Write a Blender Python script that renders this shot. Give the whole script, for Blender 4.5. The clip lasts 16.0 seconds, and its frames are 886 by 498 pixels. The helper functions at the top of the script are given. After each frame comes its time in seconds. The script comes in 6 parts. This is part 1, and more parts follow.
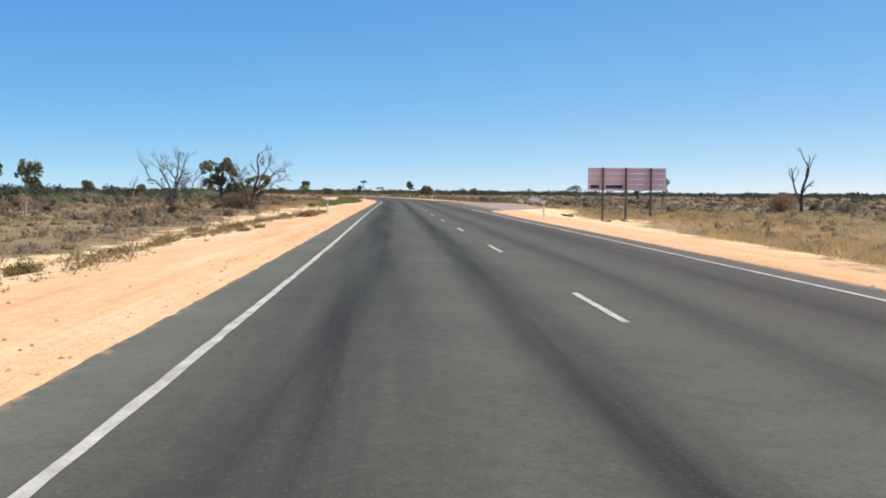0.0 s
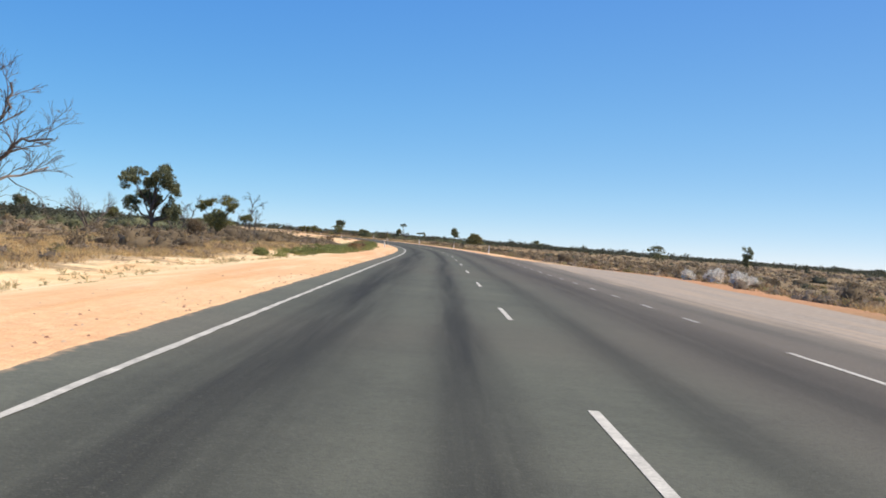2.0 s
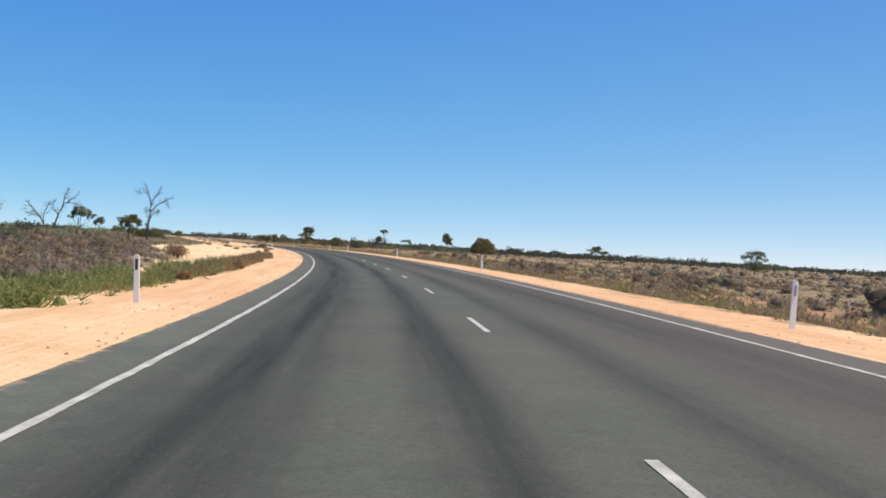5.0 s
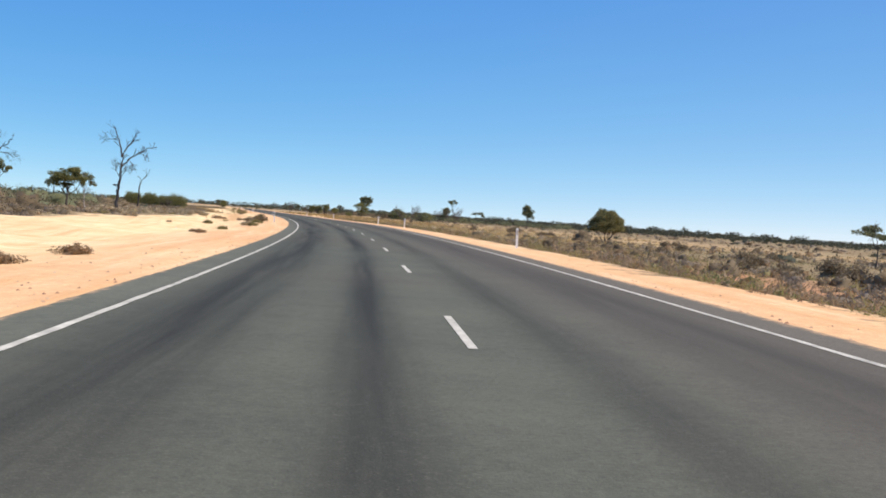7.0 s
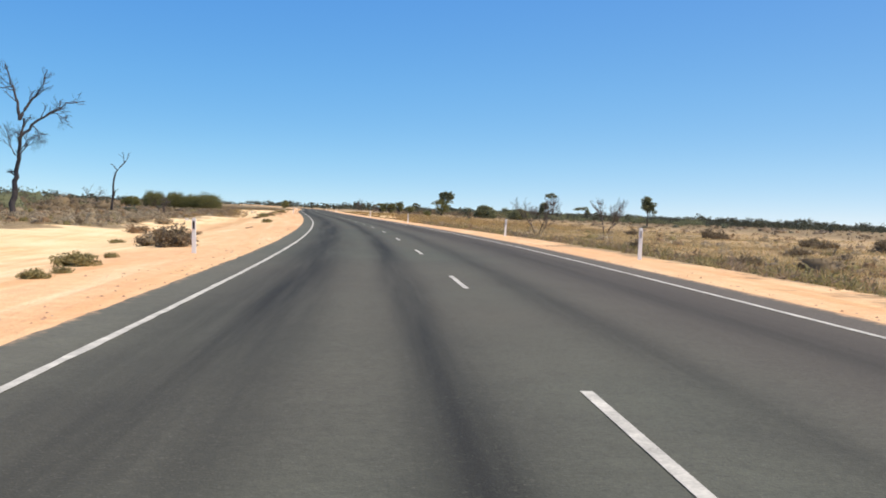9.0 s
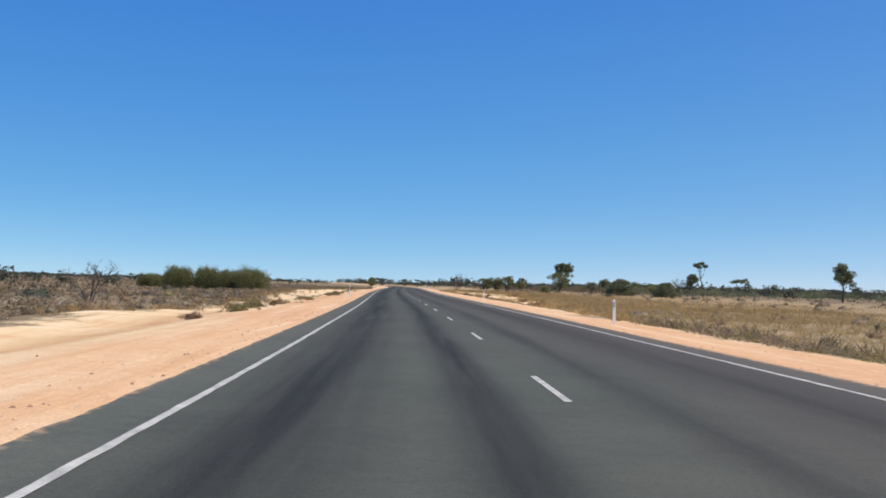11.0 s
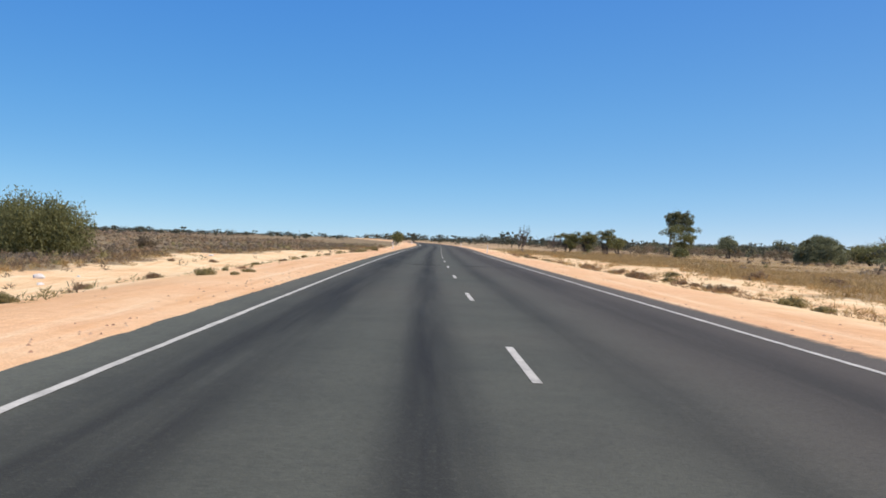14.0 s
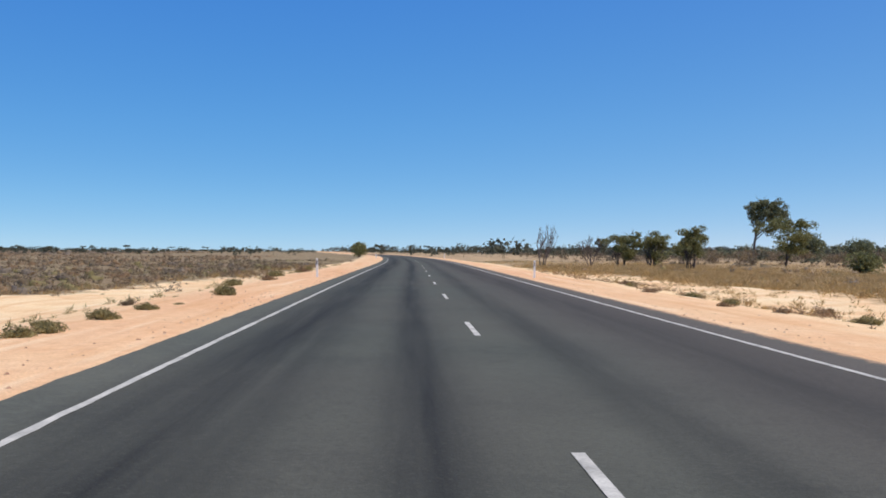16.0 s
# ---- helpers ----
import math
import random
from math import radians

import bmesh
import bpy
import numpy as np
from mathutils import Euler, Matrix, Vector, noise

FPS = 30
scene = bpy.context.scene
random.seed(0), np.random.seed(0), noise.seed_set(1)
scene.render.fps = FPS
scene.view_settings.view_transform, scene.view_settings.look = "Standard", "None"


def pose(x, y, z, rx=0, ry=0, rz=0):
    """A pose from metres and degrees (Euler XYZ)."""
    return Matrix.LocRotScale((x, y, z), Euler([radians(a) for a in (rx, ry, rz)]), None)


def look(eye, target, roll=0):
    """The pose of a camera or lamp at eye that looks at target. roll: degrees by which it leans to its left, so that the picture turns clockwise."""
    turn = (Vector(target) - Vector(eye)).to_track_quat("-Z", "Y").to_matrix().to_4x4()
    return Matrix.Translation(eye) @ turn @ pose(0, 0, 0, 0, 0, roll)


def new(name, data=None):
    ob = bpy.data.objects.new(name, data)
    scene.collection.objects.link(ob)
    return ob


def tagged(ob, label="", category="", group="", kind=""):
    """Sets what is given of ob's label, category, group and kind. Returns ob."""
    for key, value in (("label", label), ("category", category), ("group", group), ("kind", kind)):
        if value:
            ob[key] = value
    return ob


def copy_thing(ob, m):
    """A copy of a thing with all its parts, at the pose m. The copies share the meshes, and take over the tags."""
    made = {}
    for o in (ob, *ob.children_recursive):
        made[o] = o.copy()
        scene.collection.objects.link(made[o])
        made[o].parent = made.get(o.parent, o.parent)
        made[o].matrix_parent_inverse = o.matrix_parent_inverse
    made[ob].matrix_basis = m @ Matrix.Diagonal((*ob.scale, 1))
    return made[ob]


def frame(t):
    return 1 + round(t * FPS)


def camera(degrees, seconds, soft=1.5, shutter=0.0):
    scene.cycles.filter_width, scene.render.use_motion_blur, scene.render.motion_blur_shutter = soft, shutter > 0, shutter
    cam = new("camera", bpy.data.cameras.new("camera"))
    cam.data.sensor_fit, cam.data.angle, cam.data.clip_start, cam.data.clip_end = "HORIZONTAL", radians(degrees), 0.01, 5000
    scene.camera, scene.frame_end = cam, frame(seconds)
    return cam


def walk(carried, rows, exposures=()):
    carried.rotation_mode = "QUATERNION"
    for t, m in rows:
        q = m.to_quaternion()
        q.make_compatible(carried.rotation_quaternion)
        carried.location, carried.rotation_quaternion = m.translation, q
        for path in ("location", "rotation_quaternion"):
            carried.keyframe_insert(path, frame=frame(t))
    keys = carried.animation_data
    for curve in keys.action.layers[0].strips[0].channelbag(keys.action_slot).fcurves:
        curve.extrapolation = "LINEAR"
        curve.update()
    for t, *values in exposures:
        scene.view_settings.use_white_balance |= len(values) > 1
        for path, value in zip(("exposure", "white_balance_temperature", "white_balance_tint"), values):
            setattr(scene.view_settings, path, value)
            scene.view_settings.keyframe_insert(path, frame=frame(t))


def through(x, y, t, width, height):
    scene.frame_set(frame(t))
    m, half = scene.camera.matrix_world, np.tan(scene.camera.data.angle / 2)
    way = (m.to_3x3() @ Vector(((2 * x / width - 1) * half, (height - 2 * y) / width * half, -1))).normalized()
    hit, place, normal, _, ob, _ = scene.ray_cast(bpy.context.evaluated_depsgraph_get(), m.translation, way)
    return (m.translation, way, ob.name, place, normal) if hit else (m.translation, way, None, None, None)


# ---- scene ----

# ---- the road's line: distance s along it, offset n to its right ----
STEP = 2.0
S_GRID = np.arange(-60.0, 900.0, STEP)
BEND_AT = np.arange(-60.0, 660.0, 30.0)
BEND = np.array([2.02, 3.1, 3.67, 2.46, -1.46, -0.71, 1.66, 9.38, 14.14, 10.98, 9.72, 9.97,
                 9.81, 11.14, 7.89, 4.4, 1.38, -0.69, -2.29, -1.85, -1.46, -1.38, 0.5, 4.0]) * 1e-4
_k = np.interp(S_GRID, BEND_AT, BEND)
HEAD = np.cumsum(_k) * STEP
HEAD -= np.interp(0, S_GRID, HEAD)
_m = HEAD - _k * STEP / 2
LINE_X = np.cumsum(-np.sin(_m)) * STEP
LINE_Y = np.cumsum(np.cos(_m)) * STEP
LINE_X -= np.interp(0, S_GRID, LINE_X)
LINE_Y -= np.interp(0, S_GRID, LINE_Y)
S_MIN, S_MAX = -58.0, 896.0


def heading(s):
    return np.interp(s, S_GRID, HEAD)


def plan(s, n):
    """World x, y of a place by its distance along the road and its offset."""
    s = np.asarray(s, float)
    n = np.asarray(n, float)
    c = np.clip(s, S_MIN, S_MAX)
    a = heading(c)
    near = np.clip(n, -60, 60)
    fan = HEAD[0] + (HEAD[-1] - HEAD[0]) * (c - S_MIN) / (S_MAX - S_MIN)
    x = np.interp(c, S_GRID, LINE_X) + near * np.cos(a) - (s - c) * np.sin(a) + (n - near) * np.cos(fan)
    y = np.interp(c, S_GRID, LINE_Y) + near * np.sin(a) + (s - c) * np.cos(a) + (n - near) * np.sin(fan)
    return x, y


def smooth(a, b, v):
    k = np.clip((np.asarray(v, float) - a) / (b - a), 0, 1)
    return k * k * (3 - 2 * k)


def bank(s):
    return np.tan(np.radians(np.interp(s, [-100, 50, 68, 110, 160, 330, 385, 760], [-0.6, -0.6, -0.1, -0.1, 0.9, 0.9, -0.4, -0.4])))


def turnout(s):
    """How far the sealed surface reaches on the right: the road's edge, or the turnout's."""
    return np.interp(s, [72, 75, 87, 100, 120, 126, 130, 134, 138, 142, 150, 164, 178], [4.75, 5.2, 10.8, 12.0, 12.3, 11.9, 10.9, 9.6, 8.5, 7.7, 6.7, 5.4, 4.75])


def wobble(s, n):
    return (0.10 * np.sin(s * 0.21 + n * 0.13) + 0.08 * np.sin(s * 0.083 - n * 0.37 + 1.7)
            + 0.05 * np.sin(s * 0.57 + n * 0.61 + 0.6) + 0.035 * np.sin(n * 1.3 - s * 0.9))


def ground_z(s, n):
    s = np.asarray(s, float)
    n = np.asarray(n, float)
    edge = np.where(n > 0, np.maximum(6.2, turnout(s) + 0.8), 6.2)
    k = smooth(0, 7, np.abs(n) - edge)
    drain = -0.18 * np.exp(-((np.abs(n) - edge - 4.5) / 2.2) ** 2)
    flat = np.clip(n, -7, 7) * bank(s) * (1 - k)
    rough = wobble(s, n) * smooth(6.5, 14, np.abs(n)) * np.where(n > 0, smooth(0.3, 3.5, n - turnout(s)), 1.0) + 0.25 * np.sin(s * 0.011 + 1.0) * np.sin(n * 0.013) * smooth(60, 200, np.abs(n))
    return flat - 0.45 * k + drain + rough - 0.02


def spot(s, n, sink=0.0):
    x, y = plan(s, n)
    return float(x), float(y), float(ground_z(s, n)) - sink


# ---- camera ----
cam = camera(47.07, 16.0, soft=1.75)
ROWS = [  # seconds, x, y, z, heading, tilt, lean
    (0, -2.258, -0, 1.279, -2.346, -3.152, 0.399),
    (0.5, -2.26, 16.258, 1.235, -0.455, -0.775, 2.217),
    (1, -2.005, 32.521, 1.162, -1.05, -1.279, 4.149),
    (1.5, -1.854, 48.791, 1.239, 0.043, -4.23, 5.1),
    (2, -1.832, 65.064, 1.245, 0.122, -0.497, 4.313),
    (2.5, -1.971, 81.335, 1.271, -0.715, -0.112, 3.363),
    (3, -2.263, 97.605, 1.241, -1.808, -0.589, 1.306),
    (3.2, -2.368, 104.112, 1.198, -1.737, -1.189, 1.042),
    (3.7, -2.52, 120.378, 1.197, -1.812, -0.856, 1.574),
    (4.2, -2.726, 136.7, 1.192, -1.607, -0.517, 2.224),
    (4.7, -3.101, 153.103, 1.187, -1.003, -0.175, 2.875),
    (5.3, -3.905, 172.764, 1.189, 0.1, 0.225, 3.4),
    (5.5, -4.258, 179.312, 1.154, 1.262, 0.319, 3.159),
    (6, -5.093, 195.692, 1.117, 3.366, -4.55, 3.348),
    (6.5, -6.336, 212.055, 1.263, 2.888, -1.621, 2.626),
    (7, -8.156, 228.366, 1.178, 2.908, -1.704, 3.726),
    (7.5, -10.16, 244.657, 1.214, 5.16, -2.095, 4.798),
    (8, -12.588, 260.89, 1.17, 4.859, -4.786, 1.506),
    (8.5, -15.411, 276.9, 1.167, 5.799, -3.354, 1.963),
    (9, -18.418, 292.873, 1.191, 7.17, -2.097, 2.37),
    (9.5, -21.687, 308.791, 1.12, 8.022, 0.221, 1.466),
    (10, -25.185, 324.655, 1.182, 10.545, 1.904, 0.776),
    (10.2, -26.586, 331, 1.157, 11.166, 1.104, 2.528),
    (10.7, -30.314, 346.812, 1.188, 12.161, 1.648, 1.902),
    (11.2, -34.225, 362.587, 1.219, 12.984, 2.193, 1.276),
    (11.7, -38.231, 378.345, 1.249, 13.624, 2.739, 0.65),
    (12.3, -43.232, 397.254, 1.273, 14.181, 3.405, 0.29),
    (12.5, -44.999, 403.545, 1.231, 13.186, 3.472, 0.125),
    (13, -49.39, 419.282, 1.275, 13.43, 2.513, 0.173),
    (13.5, -53.756, 435.029, 1.238, 13.9, -0.361, 2.497),
    (14, -58.079, 450.791, 1.225, 14.57, -0.503, 2),
    (14.5, -62.486, 466.53, 1.283, 13.923, 0.296, 1.127),
    (15, -66.954, 482.253, 1.314, 12.198, 1.983, 0.761),
    (15.5, -71.314, 498.007, 1.332, 11.534, 2.074, 0.983),
    (16, -75.554, 513.792, 1.291, 12.891, 0.12, 0.284),
]

walk(cam, [(t, pose(x, y, z, 0, 0, turn) @ pose(0, 0, 0, 90 + tilt) @ pose(0, 0, 0, 0, 0, lean))
           for t, x, y, z, turn, tilt, lean in ROWS],
     exposures=[(0.0, 0.12, 7000, 13.5), (1.0, 0.07, 6950, 13.5), (2.0, 0.15, 7050, 13.5), (3.2, 0.07, 6950, 13.5), (5.5, 0.05, 6900, 13.5), (6.5, 0.14, 6950, 13.5), (9.0, 0.17, 7150, 13.5), (10.2, 0.0, 6600, 13.5), (12.3, -0.22, 6450, 15.5), (13.2, -0.20, 6450, 15.5), (14.0, -0.04, 6700, 15), (14.5, -0.04, 6650, 15), (15.0, -0.20, 6400, 15.5), (16.0, -0.15, 6450, 15.5)])

# ---- sky and sun ----
SUN_HEIGHT, SUN_TURN = 60.0, -98.0  # degrees up; clockwise from the start's heading is minus
world = bpy.data.worlds.new("sky")
world.use_nodes = True
scene.world = world
_w = world.node_tree
_w.nodes.clear()
_sky = _w.nodes.new("ShaderNodeTexSky")
_sky.sky_type = "NISHITA"
_sky.sun_disc = False
_sky.sun_elevation = radians(SUN_HEIGHT)
_sky.sun_rotation = radians(-SUN_TURN)
_sky.altitude = 500
_sky.air_density = 0.36
_sky.dust_density = 0.04
_sky.ozone_density = 4.0
_bg = _w.nodes.new("ShaderNodeBackground")
_bg.inputs["Strength"].default_value = 0.245
_wo = _w.nodes.new("ShaderNodeOutputWorld")
_tint = _w.nodes.new("ShaderNodeMix")
_tint.data_type, _tint.blend_type = "RGBA", "MULTIPLY"
_tint.inputs[0].default_value = 1.0
_tint.inputs[7].default_value = (0.985, 0.985, 1.0, 1)
_deep = _w.nodes.new("ShaderNodeHueSaturation")
_deep.inputs["Saturation"].default_value = 1.12
_w.links.new(_sky.outputs["Color"], _tint.inputs[6])
_w.links.new(_tint.outputs[2], _deep.inputs["Color"])
_haze = _w.nodes.new("ShaderNodeMix")
_haze.data_type, _haze.blend_type = "RGBA", "ADD"
_haze.inputs[0].default_value = 1.0
_haze.inputs[7].default_value = (0.22, 1.15, 2.74, 1)
_thin = _w.nodes.new("ShaderNodeMix")
_thin.data_type, _thin.blend_type = "RGBA", "MULTIPLY"
_thin.inputs[0].default_value = 1.0
_thin.inputs[7].default_value = (0.66, 0.385, 0.17, 1)
_w.links.new(_deep.outputs["Color"], _thin.inputs[6])
_w.links.new(_thin.outputs[2], _haze.inputs[6])
_way = _w.nodes.new("ShaderNodeTexCoord")
_up = _w.nodes.new("ShaderNodeSeparateXYZ")
_w.links.new(_way.outputs["Generated"], _up.inputs[0])
_depth = _w.nodes.new("ShaderNodeValToRGB")  # the blue deepens with height
_stops = ((0.0, (0.72, 0.89, 0.91)), (0.05, (0.74, 0.92, 0.93)), (0.12, (0.70, 0.88, 0.94)), (0.30, (0.53, 0.67, 0.91)), (1.0, (0.60, 0.70, 0.82)))
while len(_depth.color_ramp.elements) < len(_stops):
    _depth.color_ramp.elements.new(0.5)
for _el, (_at, _col) in zip(_depth.color_ramp.elements, _stops):
    _el.position, _el.color = _at, (*_col, 1)
_w.links.new(_up.outputs["Z"], _depth.inputs["Fac"])
_side = _w.nodes.new("ShaderNodeVectorMath")
_side.operation = "DOT_PRODUCT"
_side.inputs[1].default_value = (-math.sin(radians(SUN_TURN)), math.cos(radians(SUN_TURN)), 0)
_w.links.new(_way.outputs["Generated"], _side.inputs[0])
_glow = _w.nodes.new("ShaderNodeMapRange")
_glow.interpolation_type = "SMOOTHSTEP"
_glow.inputs[1].default_value, _glow.inputs[2].default_value = -0.6, 0.5
_w.links.new(_side.outputs["Value"], _glow.inputs[0])
_pale = _w.nodes.new("ShaderNodeMix")
_pale.data_type = "RGBA"
_pale.inputs[6].default_value, _pale.inputs[7].default_value = (0.92, 0.97, 1.0, 1), (1.50, 1.14, 1.04, 1)
_w.links.new(_glow.outputs[0], _pale.inputs[0])
_deeper = _w.nodes.new("ShaderNodeMix")
_deeper.data_type, _deeper.blend_type = "RGBA", "MULTIPLY"
_deeper.inputs[0].default_value = 1.0
_w.links.new(_depth.outputs["Color"], _deeper.inputs[6])
_w.links.new(_pale.outputs[2], _deeper.inputs[7])
_final = _w.nodes.new("ShaderNodeMix")
_final.data_type, _final.blend_type = "RGBA", "MULTIPLY"
_final.inputs[0].default_value = 1.0
_w.links.new(_haze.outputs[2], _final.inputs[6])
_w.links.new(_deeper.outputs[2], _final.inputs[7])
_w.links.new(_final.outputs[2], _bg.inputs["Color"])
_w.links.new(_bg.outputs["Background"], _wo.inputs["Surface"])

_sun = bpy.data.lights.new("sun", "SUN")
_sun.energy, _sun.angle, _sun.color = 4.6, radians(0.5), (1.0, 0.92, 0.79)
sun = new("sun", _sun)
_a, _e = radians(SUN_TURN), radians(SUN_HEIGHT)
_dir = Vector((-math.sin(_a) * math.cos(_e), math.cos(_a) * math.cos(_e), math.sin(_e)))
sun.matrix_world = look(_dir * 200, (0, 0, 0))


# ---- materials ----
def material(name, rough=0.9, spec=0.3, metal=0.0):
    m = bpy.data.materials.new(name)
    m.use_nodes = True
    t = m.node_tree
    b = t.nodes["Principled BSDF"]
    b.inputs["Roughness"].default_value = rough
    b.inputs["Specular IOR Level"].default_value = spec
    b.inputs["Metallic"].default_value = metal
    return m, t, b


def node(t, kind, **inputs):
    n = t.nodes.new(kind)
    for key, value in inputs.items():
        n.inputs[key.replace("_", " ")].default_value = value
    return n


def noise_of(t, vec, scale, detail=4.0, rough=0.6):
    n = node(t, "ShaderNodeTexNoise", Scale=scale, Detail=detail, Roughness=rough)
    t.links.new(vec, n.inputs["Vector"])
    return n.outputs["Fac"]


def ramp(t, fac, stops):
    n = t.nodes.new("ShaderNodeValToRGB")
    e = n.color_ramp.elements
    while len(e) < len(stops):
        e.new(0.5)
    for el, (at, col) in zip(e, stops):
        el.position = at
        el.color = (*col, 1) if len(col) == 3 else col
    t.links.new(fac, n.inputs["Fac"])
    return n.outputs["Color"]


def mixed(t, fac, a, b, mode="MIX"):
    n = t.nodes.new("ShaderNodeMix")
    n.data_type, n.blend_type = "RGBA", mode
    for sock, val in ((n.inputs[0], fac), (n.inputs[6], a), (n.inputs[7], b)):
        if isinstance(val, (int, float)):
            sock.default_value = val
        elif isinstance(val, tuple):
            sock.default_value = (*val, 1)
        else:
            t.links.new(val, sock)
    return n.outputs[2]


def calc(t, op, a, b=0.0, c=0.0):
    n = t.nodes.new("ShaderNodeMath")
    n.operation = op
    for i, val in enumerate((a, b, c)):
        if isinstance(val, (int, float)):
            n.inputs[i].default_value = val
        else:
            t.links.new(val, n.inputs[i])
    return n.outputs[0]


def bumped(t, b, height, strength=0.4, distance=0.02):
    n = node(t, "ShaderNodeBump", Strength=strength, Distance=distance)
    t.links.new(height, n.inputs["Height"])
    t.links.new(n.outputs["Normal"], b.inputs["Normal"])


def where(t):
    return t.nodes.new("ShaderNodeNewGeometry").outputs["Position"]


def along(t, name):
    n = t.nodes.new("ShaderNodeAttribute")
    n.attribute_name = name
    return n.outputs["Fac"]


def make_ground():
    m, t, b = material("sandy_plain", 0.95, 0.1)
    p = where(t)
    big, mid, fine, grit = noise_of(t, p, 0.05, 5), noise_of(t, p, 0.45, 5), noise_of(t, p, 3.5, 5), noise_of(t, p, 28, 3)
    pale = ramp(t, mid, [(0.30, (0.80, 0.50, 0.25)), (0.50, (0.89, 0.65, 0.36)), (0.70, (0.93, 0.75, 0.46))])
    red = ramp(t, fine, [(0.3, (0.70, 0.38, 0.195)), (0.7, (0.86, 0.525, 0.285))])
    verge = along(t, "verge")
    redness = calc(t, "MULTIPLY", calc(t, "SUBTRACT", 1.0, verge), 0.8)
    redness = calc(t, "ADD", redness, calc(t, "MULTIPLY", calc(t, "SUBTRACT", big, 0.5), 1.6))
    cl = t.nodes.new("ShaderNodeClamp")
    t.links.new(redness, cl.inputs["Value"])
    sand = mixed(t, cl.outputs[0], pale, red)
    drawn = t.nodes.new("ShaderNodeCombineXYZ")
    t.links.new(calc(t, "MULTIPLY", along(t, "run"), 0.05), drawn.inputs[0])
    t.links.new(calc(t, "MULTIPLY", along(t, "off"), 0.9), drawn.inputs[1])
    rut = noise_of(t, drawn.outputs[0], 1.7, 5)
    sand = mixed(t, ramp(t, rut, [(0.34, (0.55, 0.55, 0.55)), (0.47, (0, 0, 0))]), sand, (0.70, 0.37, 0.16))
    sand = mixed(t, ramp(t, rut, [(0.55, (0, 0, 0)), (0.70, (0.6, 0.6, 0.6))]), sand, (0.93, 0.74, 0.47))
    sand = mixed(t, calc(t, "MULTIPLY", along(t, "rust"), ramp(t, mid, [(0.3, (0.2, 0.2, 0.2)), (0.65, (0.9, 0.9, 0.9))])), sand, (0.56, 0.26, 0.10))
    sand = mixed(t, calc(t, "MULTIPLY", ramp(t, grit, [(0.4, (0, 0, 0)), (0.7, (1, 1, 1))]), 0.45), sand, (0.40, 0.22, 0.12))
    straw = ramp(t, fine, [(0.28, (0.18, 0.134, 0.075)), (0.5, (0.295, 0.222, 0.122)), (0.72, (0.42, 0.325, 0.18))])
    earth = ramp(t, mid, [(0.3, (0.185, 0.13, 0.075)), (0.5, (0.275, 0.193, 0.108)), (0.7, (0.375, 0.262, 0.145))])
    litter = ramp(t, fine, [(0.35, (0.13, 0.103, 0.06)), (0.65, (0.23, 0.182, 0.105))])
    plain = mixed(t, ramp(t, big, [(0.42, (0, 0, 0)), (0.58, (1, 1, 1))]), earth, straw)
    plain = mixed(t, ramp(t, mid, [(0.44, (0, 0, 0)), (0.66, (0.75, 0.75, 0.75))]), plain, litter)
    plain = mixed(t, calc(t, "MULTIPLY", along(t, "soil"), 0.85), plain, ramp(t, fine, [(0.3, (0.42, 0.20, 0.10)), (0.7, (0.60, 0.32, 0.17))]))
    plain = mixed(t, calc(t, "MULTIPLY", along(t, "meadow"), ramp(t, mid, [(0.3, (0.45, 0.45, 0.45)), (0.6, (0.95, 0.95, 0.95))])), plain, ramp(t, fine, [(0.3, (0.43, 0.285, 0.15)), (0.7, (0.63, 0.45, 0.255))]))
    mask = calc(t, "ADD", along(t, "sand"), calc(t, "MULTIPLY", calc(t, "SUBTRACT", mid, 0.5), 5.5))
    mask = calc(t, "ADD", mask, calc(t, "MULTIPLY", calc(t, "SUBTRACT", fine, 0.5), 3.0))
    mask = calc(t, "ADD", mask, calc(t, "MULTIPLY", calc(t, "SUBTRACT", noise_of(t, p, 0.14, 3), 0.5), 6.0))
    mask = calc(t, "MULTIPLY_ADD", mask, 0.9, 0.5)
    cm = t.nodes.new("ShaderNodeClamp")
    t.links.new(mask, cm.inputs["Value"])
    t.links.new(mixed(t, cm.outputs[0], plain, sand), b.inputs["Base Color"])
    relief = calc(t, "ADD", calc(t, "MULTIPLY", fine, 0.7), calc(t, "MULTIPLY", grit, 0.3))
    relief = calc(t, "ADD", relief, calc(t, "ADD", calc(t, "MULTIPLY", mid, 3.0), calc(t, "MULTIPLY", rut, 1.5)))
    bumped(t, b, relief, 0.6, 0.08)
    return m


